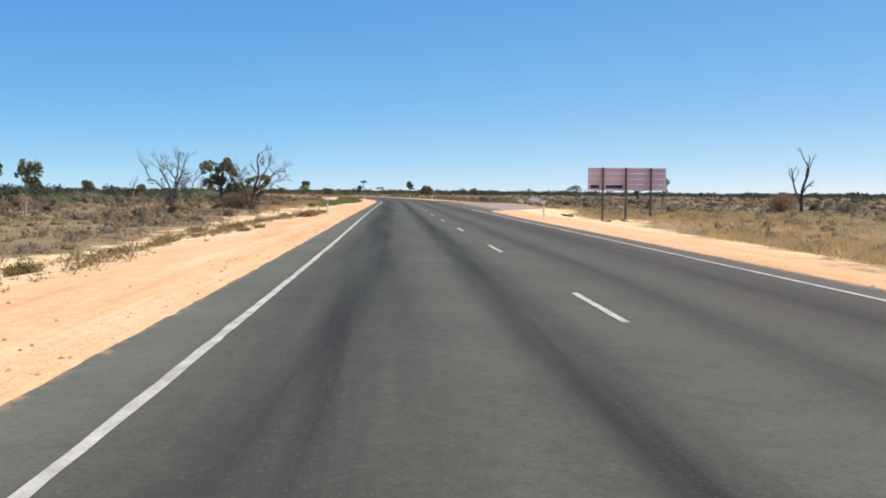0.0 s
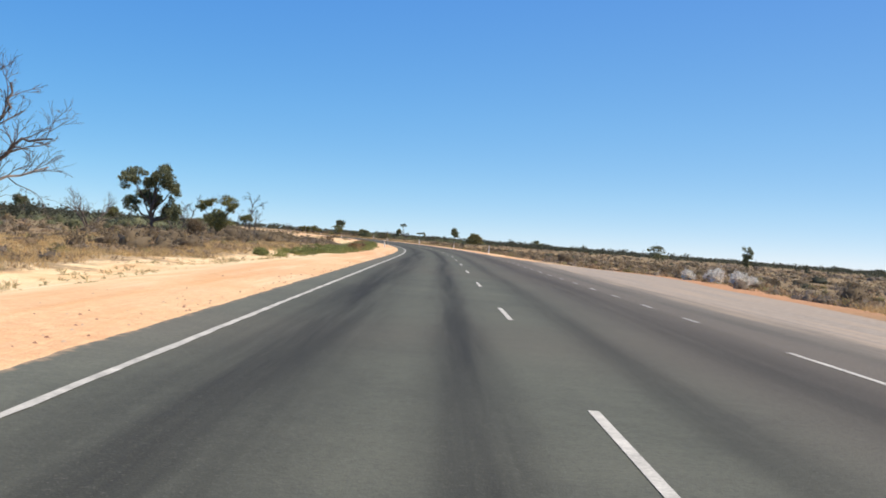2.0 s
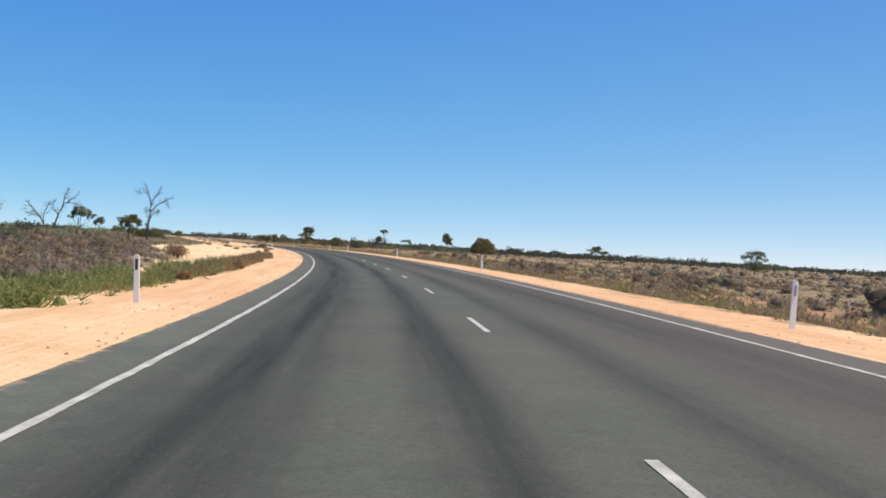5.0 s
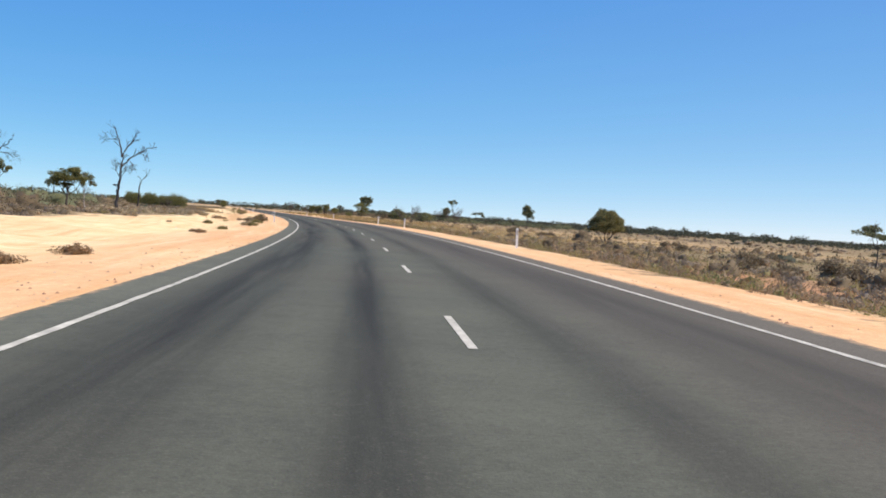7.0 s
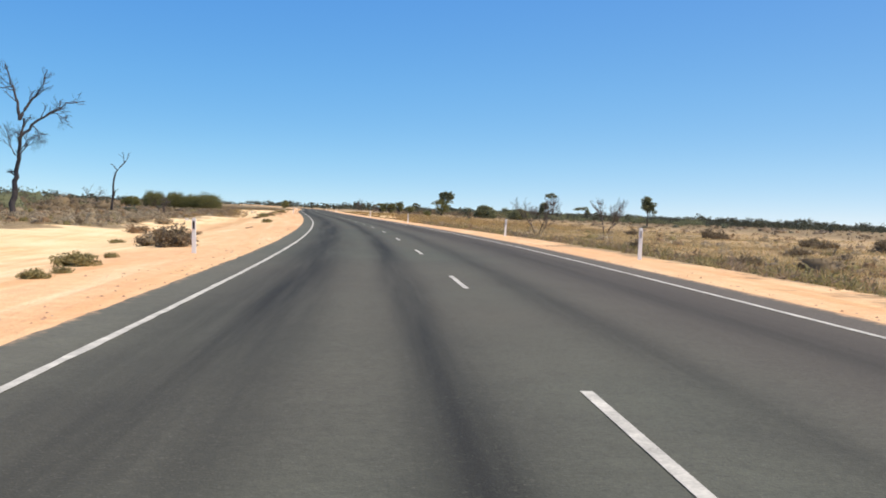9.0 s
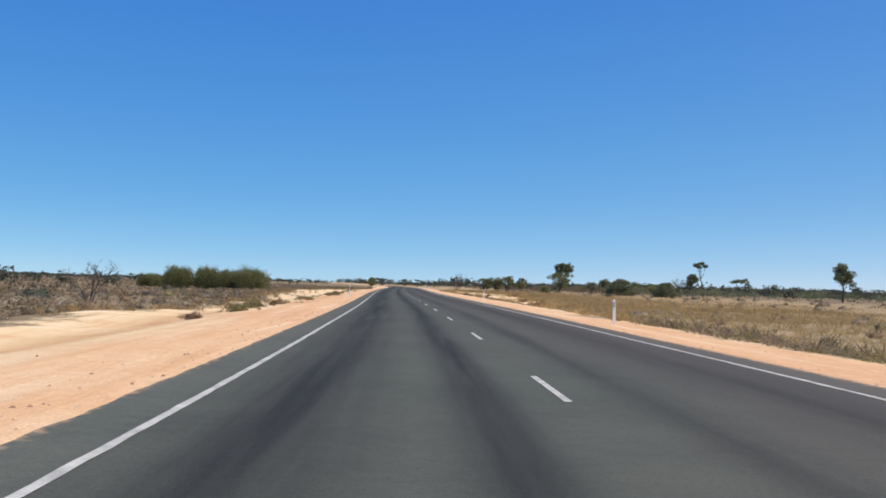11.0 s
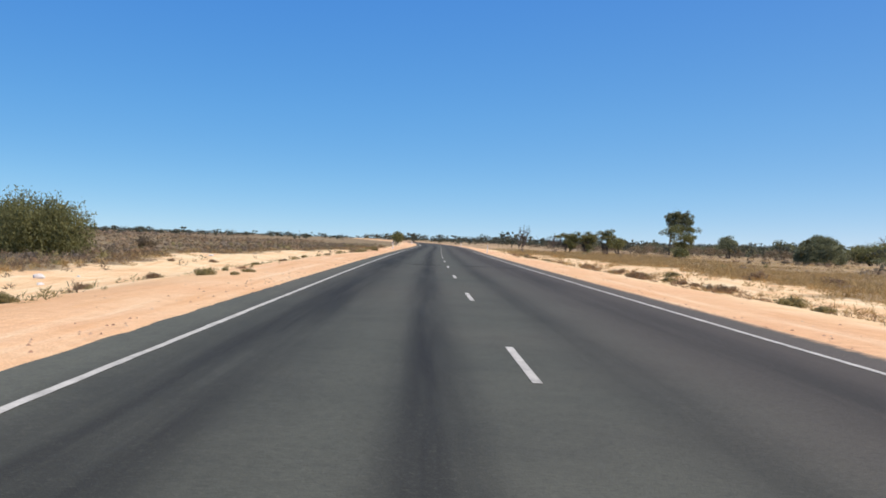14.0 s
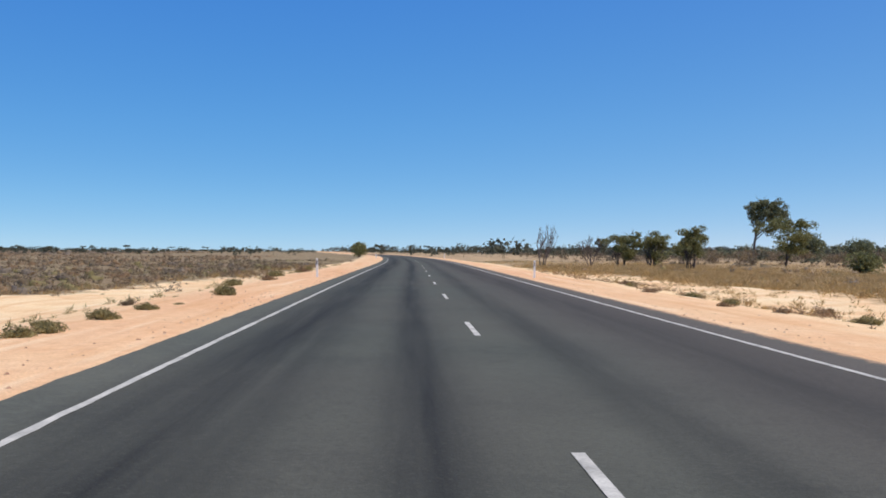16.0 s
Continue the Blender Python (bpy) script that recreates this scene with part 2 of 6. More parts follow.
def make_asphalt(name, tone, worn, tracks=((0.95, 0.32), (2.85, 0.46)), loose=False):
    m, t, b = material(name, 0.9, 0.14)
    p = where(t)
    mid, fine, grit = noise_of(t, p, 0.35, 4), noise_of(t, p, 5.0, 5), noise_of(t, p, 60, 2)
    off = along(t, "off")
    lane = calc(t, "ABSOLUTE", off)
    dark = 0.0
    for centre, width in tracks:
        d = calc(t, "DIVIDE", calc(t, "SUBTRACT", lane, centre), width)
        band = calc(t, "POWER", 2.718, calc(t, "MULTIPLY", calc(t, "MULTIPLY", d, d), -1.0))
        dark = calc(t, "ADD", dark, band)
    streak = t.nodes.new("ShaderNodeCombineXYZ")
    t.links.new(calc(t, "MULTIPLY", along(t, "run"), 0.045), streak.inputs[0])
    t.links.new(calc(t, "MULTIPLY", off, 1.3), streak.inputs[1])
    patchy = noise_of(t, streak.outputs[0], 1.6, 4)
    dark = calc(t, "MULTIPLY", dark, ramp(t, patchy, [(0.30, (0.45,) * 3), (0.62, (1.2,) * 3)]))
    g = tone
    coarse, stone_tone = noise_of(t, p, 1.1, 6, 0.7), noise_of(t, p, 22, 4, 0.75)
    base = ramp(t, fine, [(0.3, (g * 0.85, g * 0.90, g * 0.75)), (0.7, (g * 1.08, g * 1.14, g * 0.93))])
    base = mixed(t, ramp(t, mid, [(0.38, (0, 0, 0)), (0.68, (0.6, 0.6, 0.6))]), base, (g * 1.32, g * 1.36, g * 1.10))
    base = mixed(t, ramp(t, coarse, [(0.30, (0.28, 0.28, 0.28)), (0.50, (0, 0, 0))]), base, (g * 0.62, g * 0.64, g * 0.60))
    base = mixed(t, ramp(t, noise_of(t, p, 0.06, 3), [(0.45, (0, 0, 0)), (0.7, (0.5, 0.5, 0.5))]), base, (g * 1.25, g * 1.08, g * 0.90))
    rightward = t.nodes.new("ShaderNodeMapRange")
    rightward.interpolation_type = "SMOOTHSTEP"
    rightward.inputs[1].default_value, rightward.inputs[2].default_value, rightward.inputs[4].default_value = 0.2, 3.2, 0.7
    t.links.new(off, rightward.inputs[0])
    base = mixed(t, rightward.outputs[0], base, (g * 1.22, g * 1.02, g * 0.90))
    faint = t.nodes.new("ShaderNodeMapRange")
    faint.inputs[1].default_value, faint.inputs[2].default_value, faint.inputs[3].default_value, faint.inputs[4].default_value = -0.3, 0.3, 1.0, 0.62
    t.links.new(off, faint.inputs[0])
    dark = calc(t, "MULTIPLY", dark, faint.outputs[0])
    base = mixed(t, calc(t, "MULTIPLY", dark, worn), base, (g * 0.31, g * 0.315, g * 0.28))
    base = mixed(t, ramp(t, stone_tone, [(0.36, (0.35, 0.35, 0.35)), (0.50, (0, 0, 0))]), base, (g * 0.5, g * 0.5, g * 0.48))
    base = mixed(t, ramp(t, stone_tone, [(0.56, (0, 0, 0)), (0.72, (0.28, 0.28, 0.28))]), base, (g * 1.9, g * 1.85, g * 1.6))
    base = mixed(t, ramp(t, grit, [(0.62, (0, 0, 0)), (0.76, (0.4, 0.4, 0.4))]), base, (g * 2.3, g * 2.2, g * 1.9))
    shoulder = t.nodes.new("ShaderNodeMapRange")
    shoulder.interpolation_type = "SMOOTHSTEP"
    shoulder.inputs[1].default_value, shoulder.inputs[2].default_value, shoulder.inputs[3].default_value, shoulder.inputs[4].default_value = 3.7, 4.1, 1.0, 1.22
    t.links.new(lane, shoulder.inputs[0])
    age = t.nodes.new("ShaderNodeMapRange")
    age.inputs[1].default_value, age.inputs[2].default_value, age.inputs[3].default_value, age.inputs[4].default_value = 180.0, 460.0, 1.45, 1.18
    t.links.new(along(t, "run"), age.inputs[0])
    tint = t.nodes.new("ShaderNodeCombineColor")
    lift = calc(t, "MULTIPLY", shoulder.outputs[0], age.outputs[0])
    for k, share in enumerate((1.02, 1.0, 0.93)):
        t.links.new(calc(t, "MULTIPLY", lift, share), tint.inputs[k])
    base = mixed(t, 1.0, base, tint.outputs[0], "MULTIPLY")
    if not loose:
        dusty = t.nodes.new("ShaderNodeMapRange")
        dusty.interpolation_type = "SMOOTHSTEP"
        dusty.inputs[1].default_value, dusty.inputs[2].default_value, dusty.inputs[4].default_value = 4.44, 4.64, 0.6
        t.links.new(calc(t, "ADD", lane, calc(t, "MULTIPLY", calc(t, "SUBTRACT", fine, 0.55), 0.55)), dusty.inputs[0])
        base = mixed(t, calc(t, "MULTIPLY", dusty.outputs[0], along(t, "dust")), base, (0.62, 0.39, 0.22))
    if loose:
        pale = t.nodes.new("ShaderNodeMapRange")
        pale.interpolation_type = "SMOOTHSTEP"
        pale.inputs[1].default_value, pale.inputs[2].default_value = 5.5, 7.0
        t.links.new(calc(t, "ADD", off, calc(t, "MULTIPLY", calc(t, "SUBTRACT", patchy, 0.5), 2.5)), pale.inputs[0])
        sandy = ramp(t, fine, [(0.3, (0.25, 0.21, 0.165)), (0.7, (0.37, 0.32, 0.26))])
        base = mixed(t, pale.outputs[0], base, mixed(t, ramp(t, patchy, [(0.4, (0, 0, 0)), (0.7, (0.7, 0.7, 0.7))]), sandy, (0.44, 0.33, 0.23)))
    t.links.new(base, b.inputs["Base Color"])
    bumped(t, b, grit, 0.5, 0.012)
    return m


def make_plain(name, dark, light, scale=6.0, rough=0.85, spec=0.25, metal=0.0, relief=0.3, detail_scale=40.0):
    m, t, b = material(name, rough, spec, metal)
    tc = t.nodes.new("ShaderNodeTexCoord").outputs["Object"]
    a, f = noise_of(t, tc, scale, 5), noise_of(t, tc, detail_scale, 3)
    col = ramp(t, calc(t, "ADD", calc(t, "MULTIPLY", a, 0.65), calc(t, "MULTIPLY", f, 0.35)), [(0.32, dark), (0.68, light)])
    t.links.new(col, b.inputs["Base Color"])
    bumped(t, b, f, relief, 0.01)
    return m


def make_leaf(name, stops, through=0.25):
    """Foliage: a colour a leaf, with a little light let through."""
    m, t, b = material(name, 0.65, 0.25)
    geo = t.nodes.new("ShaderNodeNewGeometry")
    clump = noise_of(t, geo.outputs["Position"], 0.7, 3)
    mix = calc(t, "ADD", calc(t, "MULTIPLY", geo.outputs["Random Per Island"], 0.4), calc(t, "MULTIPLY", clump, 0.35))
    mix = calc(t, "ADD", mix, calc(t, "MULTIPLY", noise_of(t, geo.outputs["Position"], 7.0, 4, 0.7), 0.25))
    col = ramp(t, mix, stops)
    t.links.new(col, b.inputs["Base Color"])
    tr = t.nodes.new("ShaderNodeBsdfTranslucent")
    t.links.new(col, tr.inputs["Color"])
    mx = t.nodes.new("ShaderNodeMixShader")
    mx.inputs[0].default_value = through
    out = t.nodes["Material Output"]
    t.links.new(b.outputs[0], mx.inputs[1])
    t.links.new(tr.outputs[0], mx.inputs[2])
    t.links.new(mx.outputs[0], out.inputs["Surface"])
    return m


GROUND = make_ground()
ASPHALT = make_asphalt("weathered_asphalt", 0.070, 0.85, ((0.95, 0.36), (2.80, 0.72)))
GRAVEL_SEAL = make_asphalt("old_pale_seal", 0.085, 0.75, ((5.0, 0.4), (6.3, 0.35)), True)
PAINT = make_plain("worn_road_paint", (0.30, 0.288, 0.25), (0.65, 0.62, 0.535), 3.0, 0.9, 0.1, 0.0, 0.3)
FADED = make_plain("faded_road_paint", (0.20, 0.195, 0.175), (0.56, 0.545, 0.49), 4.0, 0.9, 0.1, 0.0, 0.3)
TAR = make_plain("fresh_tar", (0.016, 0.016, 0.015), (0.045, 0.044, 0.040), 2.5, 0.95, 0.08)
RUBBER = make_plain("tyre_mark", (0.066, 0.067, 0.060), (0.096, 0.097, 0.088), 3.0, 0.9, 0.12)
POST_WHITE = make_plain("white_post_plastic", (0.80, 0.78, 0.73), (0.88, 0.87, 0.83), 9.0, 0.5, 0.4)
REFLECTOR = make_plain("dark_reflector", (0.02, 0.016, 0.016), (0.06, 0.035, 0.03), 30.0, 0.25, 0.6)
PALE_REFLECTOR = make_plain("pale_reflector", (0.28, 0.27, 0.27), (0.42, 0.41, 0.40), 30.0, 0.25, 0.6)
DEAD_WOOD = make_plain("grey_dead_wood", (0.08, 0.062, 0.052), (0.20, 0.16, 0.135), 3.0, 0.9, 0.15, 0.0, 0.6)
CHARRED = make_plain("dark_dead_wood", (0.035, 0.03, 0.03), (0.11, 0.095, 0.09), 3.0, 0.9, 0.15, 0.0, 0.6)
PALE_BARK = make_plain("peeling_pale_bark", (0.30, 0.24, 0.20), (0.58, 0.51, 0.45), 4.0, 0.85, 0.2, 0.0, 0.5)
BARK = make_plain("dark_rough_bark", (0.05, 0.04, 0.035), (0.14, 0.115, 0.095), 4.0, 0.9, 0.15, 0.0, 0.6)
GUM_LEAF = make_leaf("olive_gum_leaf", [(0.2, (0.115, 0.122, 0.066)), (0.5, (0.195, 0.205, 0.11)), (0.8, (0.285, 0.295, 0.165))], 0.4)
GREEN_LEAF = make_leaf("green_mulga_leaf", [(0.2, (0.13, 0.128, 0.052)), (0.5, (0.22, 0.215, 0.085)), (0.8, (0.32, 0.305, 0.13))], 0.45)
FAR_LEAF = make_leaf("dull_woodland_leaf", [(0.2, (0.05, 0.053, 0.036)), (0.5, (0.085, 0.09, 0.06)), (0.8, (0.13, 0.135, 0.09))], 0.35)
DOME_LEAF = make_leaf("moss_green_leaf", [(0.2, (0.14, 0.128, 0.055)), (0.5, (0.23, 0.21, 0.09)), (0.8, (0.32, 0.285, 0.135))], 0.4)
SALT_LEAF = make_leaf("grey_saltbush_leaf", [(0.2, (0.165, 0.128, 0.092)), (0.5, (0.255, 0.204, 0.15)), (0.8, (0.36, 0.295, 0.22))], 0.45)
DRY_SALT = make_leaf("beige_saltbush_leaf", [(0.2, (0.29, 0.225, 0.14)), (0.5, (0.45, 0.36, 0.235)), (0.8, (0.58, 0.48, 0.335))], 0.45)
PALE_SALT = make_leaf("silver_saltbush_leaf", [(0.2, (0.55, 0.51, 0.43)), (0.5, (0.76, 0.72, 0.63)), (0.8, (0.88, 0.85, 0.77))], 0.3)
BROWN_LEAF = make_leaf("dry_brown_leaf", [(0.2, (0.215, 0.132, 0.07)), (0.5, (0.335, 0.22, 0.12)), (0.8, (0.455, 0.315, 0.185))], 0.45)
OLIVE_LEAF = make_leaf("olive_weed_leaf", [(0.2, (0.18, 0.145, 0.06)), (0.5, (0.295, 0.245, 0.103)), (0.8, (0.42, 0.35, 0.16))], 0.45)
DUSK_LEAF = make_leaf("dusky_brown_leaf", [(0.2, (0.138, 0.10, 0.062)), (0.5, (0.226, 0.17, 0.104)), (0.8, (0.325, 0.252, 0.157))], 0.4)
WEED_GREEN = make_leaf("green_weed_leaf", [(0.2, (0.15, 0.165, 0.055)), (0.5, (0.25, 0.27, 0.09)), (0.8, (0.35, 0.36, 0.14))], 0.4)
STRAW = make_leaf("straw_grass", [(0.2, (0.30, 0.23, 0.11)), (0.5, (0.46, 0.36, 0.175)), (0.8, (0.60, 0.49, 0.26))], 0.35)
TWIG = make_leaf("dry_brown_twigs", [(0.2, (0.215, 0.15, 0.088)), (0.5, (0.33, 0.238, 0.145)), (0.8, (0.44, 0.33, 0.21))], 0.42)
GOLD = make_leaf("golden_grass", [(0.2, (0.46, 0.30, 0.125)), (0.5, (0.66, 0.455, 0.205)), (0.8, (0.80, 0.60, 0.31))], 0.4)
AMBER = make_leaf("amber_dry_grass", [(0.2, (0.31, 0.195, 0.075)), (0.5, (0.48, 0.32, 0.13)), (0.8, (0.63, 0.445, 0.20))], 0.4)
SHEET = make_plain("faded_sign_sheet", (0.60, 0.41, 0.405), (0.74, 0.54, 0.53), 1.6, 0.6, 0.35, 0.0, 0.1)
RAIL = make_plain("pale_aluminium_rail", (0.74, 0.66, 0.65), (0.84, 0.77, 0.76), 5.0, 0.5, 0.4)
STEEL = make_plain("rusty_steel", (0.09, 0.06, 0.05), (0.20, 0.14, 0.115), 5.0, 0.75, 0.3)
DARK_PLATE = make_plain("dark_patch_sheet", (0.035, 0.026, 0.03), (0.09, 0.07, 0.075), 3.0, 0.7, 0.3)
STONE = make_plain("white_limestone", (0.52, 0.48, 0.43), (0.78, 0.75, 0.70), 6.0, 0.9, 0.2)


# ---- mesh helpers ----
def mesh_of(name, verts, faces, mat):
    """A mesh from arrays: verts (N, 3), faces (M, k)."""
    verts = np.asarray(verts, np.float32)
    faces = np.asarray(faces, np.int32)
    me = bpy.data.meshes.new(name)
    k = faces.shape[1]
    me.vertices.add(len(verts))
    me.vertices.foreach_set("co", verts.ravel())
    me.loops.add(faces.size)
    me.loops.foreach_set("vertex_index", faces.ravel())
    me.polygons.add(len(faces))
    me.polygons.foreach_set("loop_start", np.arange(0, faces.size, k, dtype=np.int32))
    me.materials.append(mat)
    me.update(calc_edges=True)
    me.validate()
    return me


def shaded(me, flag=True):
    me.polygons.foreach_set("use_smooth", np.full(len(me.polygons), flag))
    return me


def part(name, me, parent, label=""):
    ob = new(name, me)
    ob.parent = parent
    return tagged(ob, label=label)


def value_on(me, name, values):
    a = me.attributes.new(name, "FLOAT", "POINT")
    a.data.foreach_set("value", np.asarray(values, np.float32))


def grid(rows, cols):
    i = np.arange((rows - 1) * cols).reshape(rows - 1, cols)[:, :-1].ravel()
    return np.stack([i, i + 1, i + cols + 1, i + cols], 1)


def box_mesh(name, boxes, mat, bevel=0.004):
    """Bevelled boxes joined: each (centre, size)."""
    bm = bmesh.new()
    for c, s in boxes:
        bmesh.ops.create_cube(bm, size=1.0, matrix=Matrix.Translation(c) @ Matrix.Diagonal((*s, 1)))
    if bevel:
        bmesh.ops.bevel(bm, geom=bm.edges[:], offset=bevel, segments=1, affect="EDGES")
    me = bpy.data.meshes.new(name)
    bm.to_mesh(me)
    bm.free()
    me.materials.append(mat)
    return me


# ---- ground ----
_n = np.concatenate([np.arange(0, 4, 1.0), np.arange(4.0, 6.2, 0.2), np.arange(6.2, 15, 0.55), np.arange(15, 40, 1.5), np.geomspace(41, 2400, 30)])
N_ROW = np.concatenate([-_n[::-1], _n[1:]])
S_COL = np.concatenate([-60 - np.geomspace(1900, 6, 14), np.arange(-58, 700, 2.0), np.arange(700, 890, 6.0), 890 + np.geomspace(5, 3000, 20)])
gs, gn = np.meshgrid(S_COL, N_ROW)
gs, gn = gs.ravel(), gn.ravel()
gx, gy = plan(gs, gn)
gz = ground_z(gs, gn)
_seal = np.where(gn > 0, turnout(gs), 4.56 - np.interp(gs, [390, 430], [0.0, 0.10]))
gz = gz - 0.07 * (1 - smooth(np.where(_seal > 5.2, -1.6, -0.5), 0.0, np.abs(gn) - _seal)) + 0.021
SAND_LEFT = ([-60, 0, 30, 60, 90, 120, 150, 190, 215, 260, 300, 330, 355, 405, 430, 450, 490, 520, 560, 600, 760],
             [10, 11.0, 11.8, 12.4, 13, 13.5, 13.5, 8.5, 11.5, 17, 22, 22, 15.5, 15, 12.5, 13, 15.5, 17, 16, 12, 8])
SAND_RIGHT = ([-60, 0, 20, 34, 52, 69, 84, 93, 120, 150, 190, 220, 260, 300, 350, 400, 425, 440, 480, 520, 560, 600, 760],
              [7, 7, 7.2, 9.2, 12.3, 13.2, 13.0, 9.0, 8.5, 7.6, 7.2, 7.2, 7.2, 7.0, 7.1, 7.2, 8.5, 11.5, 15, 17.5, 17, 13, 8])
_reach = np.where(gn > 0, np.interp(gs, *SAND_RIGHT), np.interp(gs, *SAND_LEFT))
_me = shaded(mesh_of("ground", np.stack([gx, gy, gz], 1), grid(len(N_ROW), len(S_COL)), GROUND))
value_on(_me, "sand", _reach - np.abs(gn))
value_on(_me, "run", gs)
value_on(_me, "off", gn)
value_on(_me, "rust", np.exp(-((gn + 10.2) / 1.3) ** 2) * smooth(325, 345, gs) * (1 - smooth(405, 430, gs)) + 0.8 * np.exp(-((gn + 7.4) / 0.9) ** 2) * smooth(405, 420, gs) * (1 - smooth(470, 500, gs)))
value_on(_me, "soil", np.exp(-((gn - 13.0) / 4.5) ** 2) * smooth(80, 105, gs) * (1 - smooth(270, 330, gs)))
_field = smooth(10, 13.5, -gn) * (1 - smooth(23, 37, -gn)) * smooth(80, 105, gs) * (1 - smooth(155, 190, gs)) + smooth(10.5, 13, gn) * (1 - smooth(16, 24, gn)) * (1 - smooth(62, 82, gs)) + smooth(8.5, 10.5, gn) * (1 - smooth(60, 95, gn)) * smooth(305, 345, gs)
value_on(_me, "meadow", np.clip(_field, 0, 1) * (0.7 + 2.0 * wobble(gs * 0.8, gn * 1.7)).clip(0, 1))
value_on(_me, "verge", smooth(6.3, 9.0, np.abs(gn) + wobble(gs * 1.5, gn) * 3))
ground = tagged(new("ground", _me), "sandy orange verges running into dry scrub plain", "ground", kind="structure")


def ribbon(name, s, left, right, lift, mat, cols=2, skirt=0.0):
    """A strip of the road's surface between two offsets, each a number or one a place of s."""
    s = np.asarray(s, float)
    left = np.broadcast_to(np.asarray(left, float), s.shape)
    right = np.broadcast_to(np.asarray(right, float), s.shape)
    f = np.linspace(0, 1, cols)
    n = left[None] + (right - left)[None] * f[:, None]
    z = n * bank(s)[None] + lift
    if skirt:
        n = np.concatenate([n[:1] - 0.02, n, n[-1:] + 0.02])
        z = np.concatenate([z[:1] - skirt, z, z[-1:] - skirt])
    ss = np.broadcast_to(s, n.shape)
    x, y = plan(ss, n)
    me = shaded(mesh_of(name, np.stack([x.ravel(), y.ravel(), z.ravel()], 1), grid(n.shape[0], n.shape[1])[:, ::-1], mat), False)
    value_on(me, "off", n.ravel())
    value_on(me, "run", ss.ravel())
    value_on(me, "dust", 1.0 - ((n > 0) & (ss > 70) & (ss < 180)).ravel())
    return me


rng = np.random.default_rng(7)
rs = np.arange(-58, 896, 0.25)


def ragged(s, size, seed):
    r = np.random.default_rng(seed)
    a = np.convolve(r.normal(0, 1, len(s)), [0.2, 0.6, 0.2], "same")
    at = np.arange(-60, 900, 3.0)
    b = np.interp(s, at, r.normal(0, 1, len(at)))
    return size * (a * 0.9 + b * 0.12)


def left_shift(s):
    return np.interp(s, [-60, 0, 40, 390, 430], [0.04, 0.04, 0.0, 0.0, 0.10])


road = tagged(new("road", ribbon("road", rs, left_shift(rs) - 4.56 + ragged(rs, 0.02, 1), 4.66 + ragged(rs, 0.02, 2), 0.0, ASPHALT, 9, 0.12)),
              "grey two-lane asphalt highway with dark wheel tracks", "road", kind="structure")
ts = np.arange(73.0, 177.5, 0.5)
tagged(new("turnout_pavement", ribbon("turnout_pavement", ts, 4.55, turnout(ts) + ragged(ts, 0.12, 3), -0.012, GRAVEL_SEAL, 20, 0.12)),
       "pale gravelly sealed turnout beside the highway", "pavement", kind="structure")

# ---- painted lines ----
PAINT_UP = 0.006
tagged(new("edge_line", ribbon("edge_line", rs, left_shift(rs) - 3.868 + ragged(rs, 0.008, 4), left_shift(rs) - 3.777 + ragged(rs, 0.008, 5), PAINT_UP, PAINT)),
       "worn white edge line painted on asphalt", "road marking", "edge lines", "structure")
for a, b in ((-58, 80), (166, 894)):
    es = np.arange(a, b, 0.25)
    tagged(new("edge_line", ribbon("edge_line", es, 3.82 + ragged(es, 0.008, 6), 3.92 + ragged(es, 0.008, 8), PAINT_UP, PAINT)),
           "worn white edge line painted on asphalt", "road marking", "edge lines", "structure")
for k in range(-4, 75):
    ds = np.linspace(-2.0 + 12 * k, -2.0 + 12 * k + 3.0, 7)
    tagged(new("centre_dash", ribbon("centre_dash", ds, -0.045, 0.045, PAINT_UP, PAINT)),
           "white painted centre line dash on asphalt", "road marking", "centre dashes", "structure")
for k in range(17):
    ds = np.linspace(85.1 + 4.4 * k, 86.35 + 4.4 * k, 4)
    o = 3.9
    tagged(new("turnout_dash", ribbon("turnout_dash", ds, o, o + 0.095, PAINT_UP, FADED)),
           "short faded white dash along the turnout", "road marking", "turnout dashes", "structure")


def mark(name, s, n, width, mat, label, lift=0.004):
    """A dark mark laid on the road along a line of places."""
    s, n, w = np.asarray(s, float), np.asarray(n, float), np.asarray(width, float)
    ds, dn = np.gradient(s), np.gradient(n)
    q = np.hypot(ds, dn)
    verts = []
    for side in (-1, 1):
        a, b = s + side * dn / q * w / 2, n - side * ds / q * w / 2
        x, y = plan(a, b)
        verts.append(np.stack([x, y, b * bank(a) + lift], 1))
    f = grid(2, len(s))
    return tagged(new(name, mesh_of(name, np.concatenate(verts), f, mat)), label, "road mark", kind="structure")


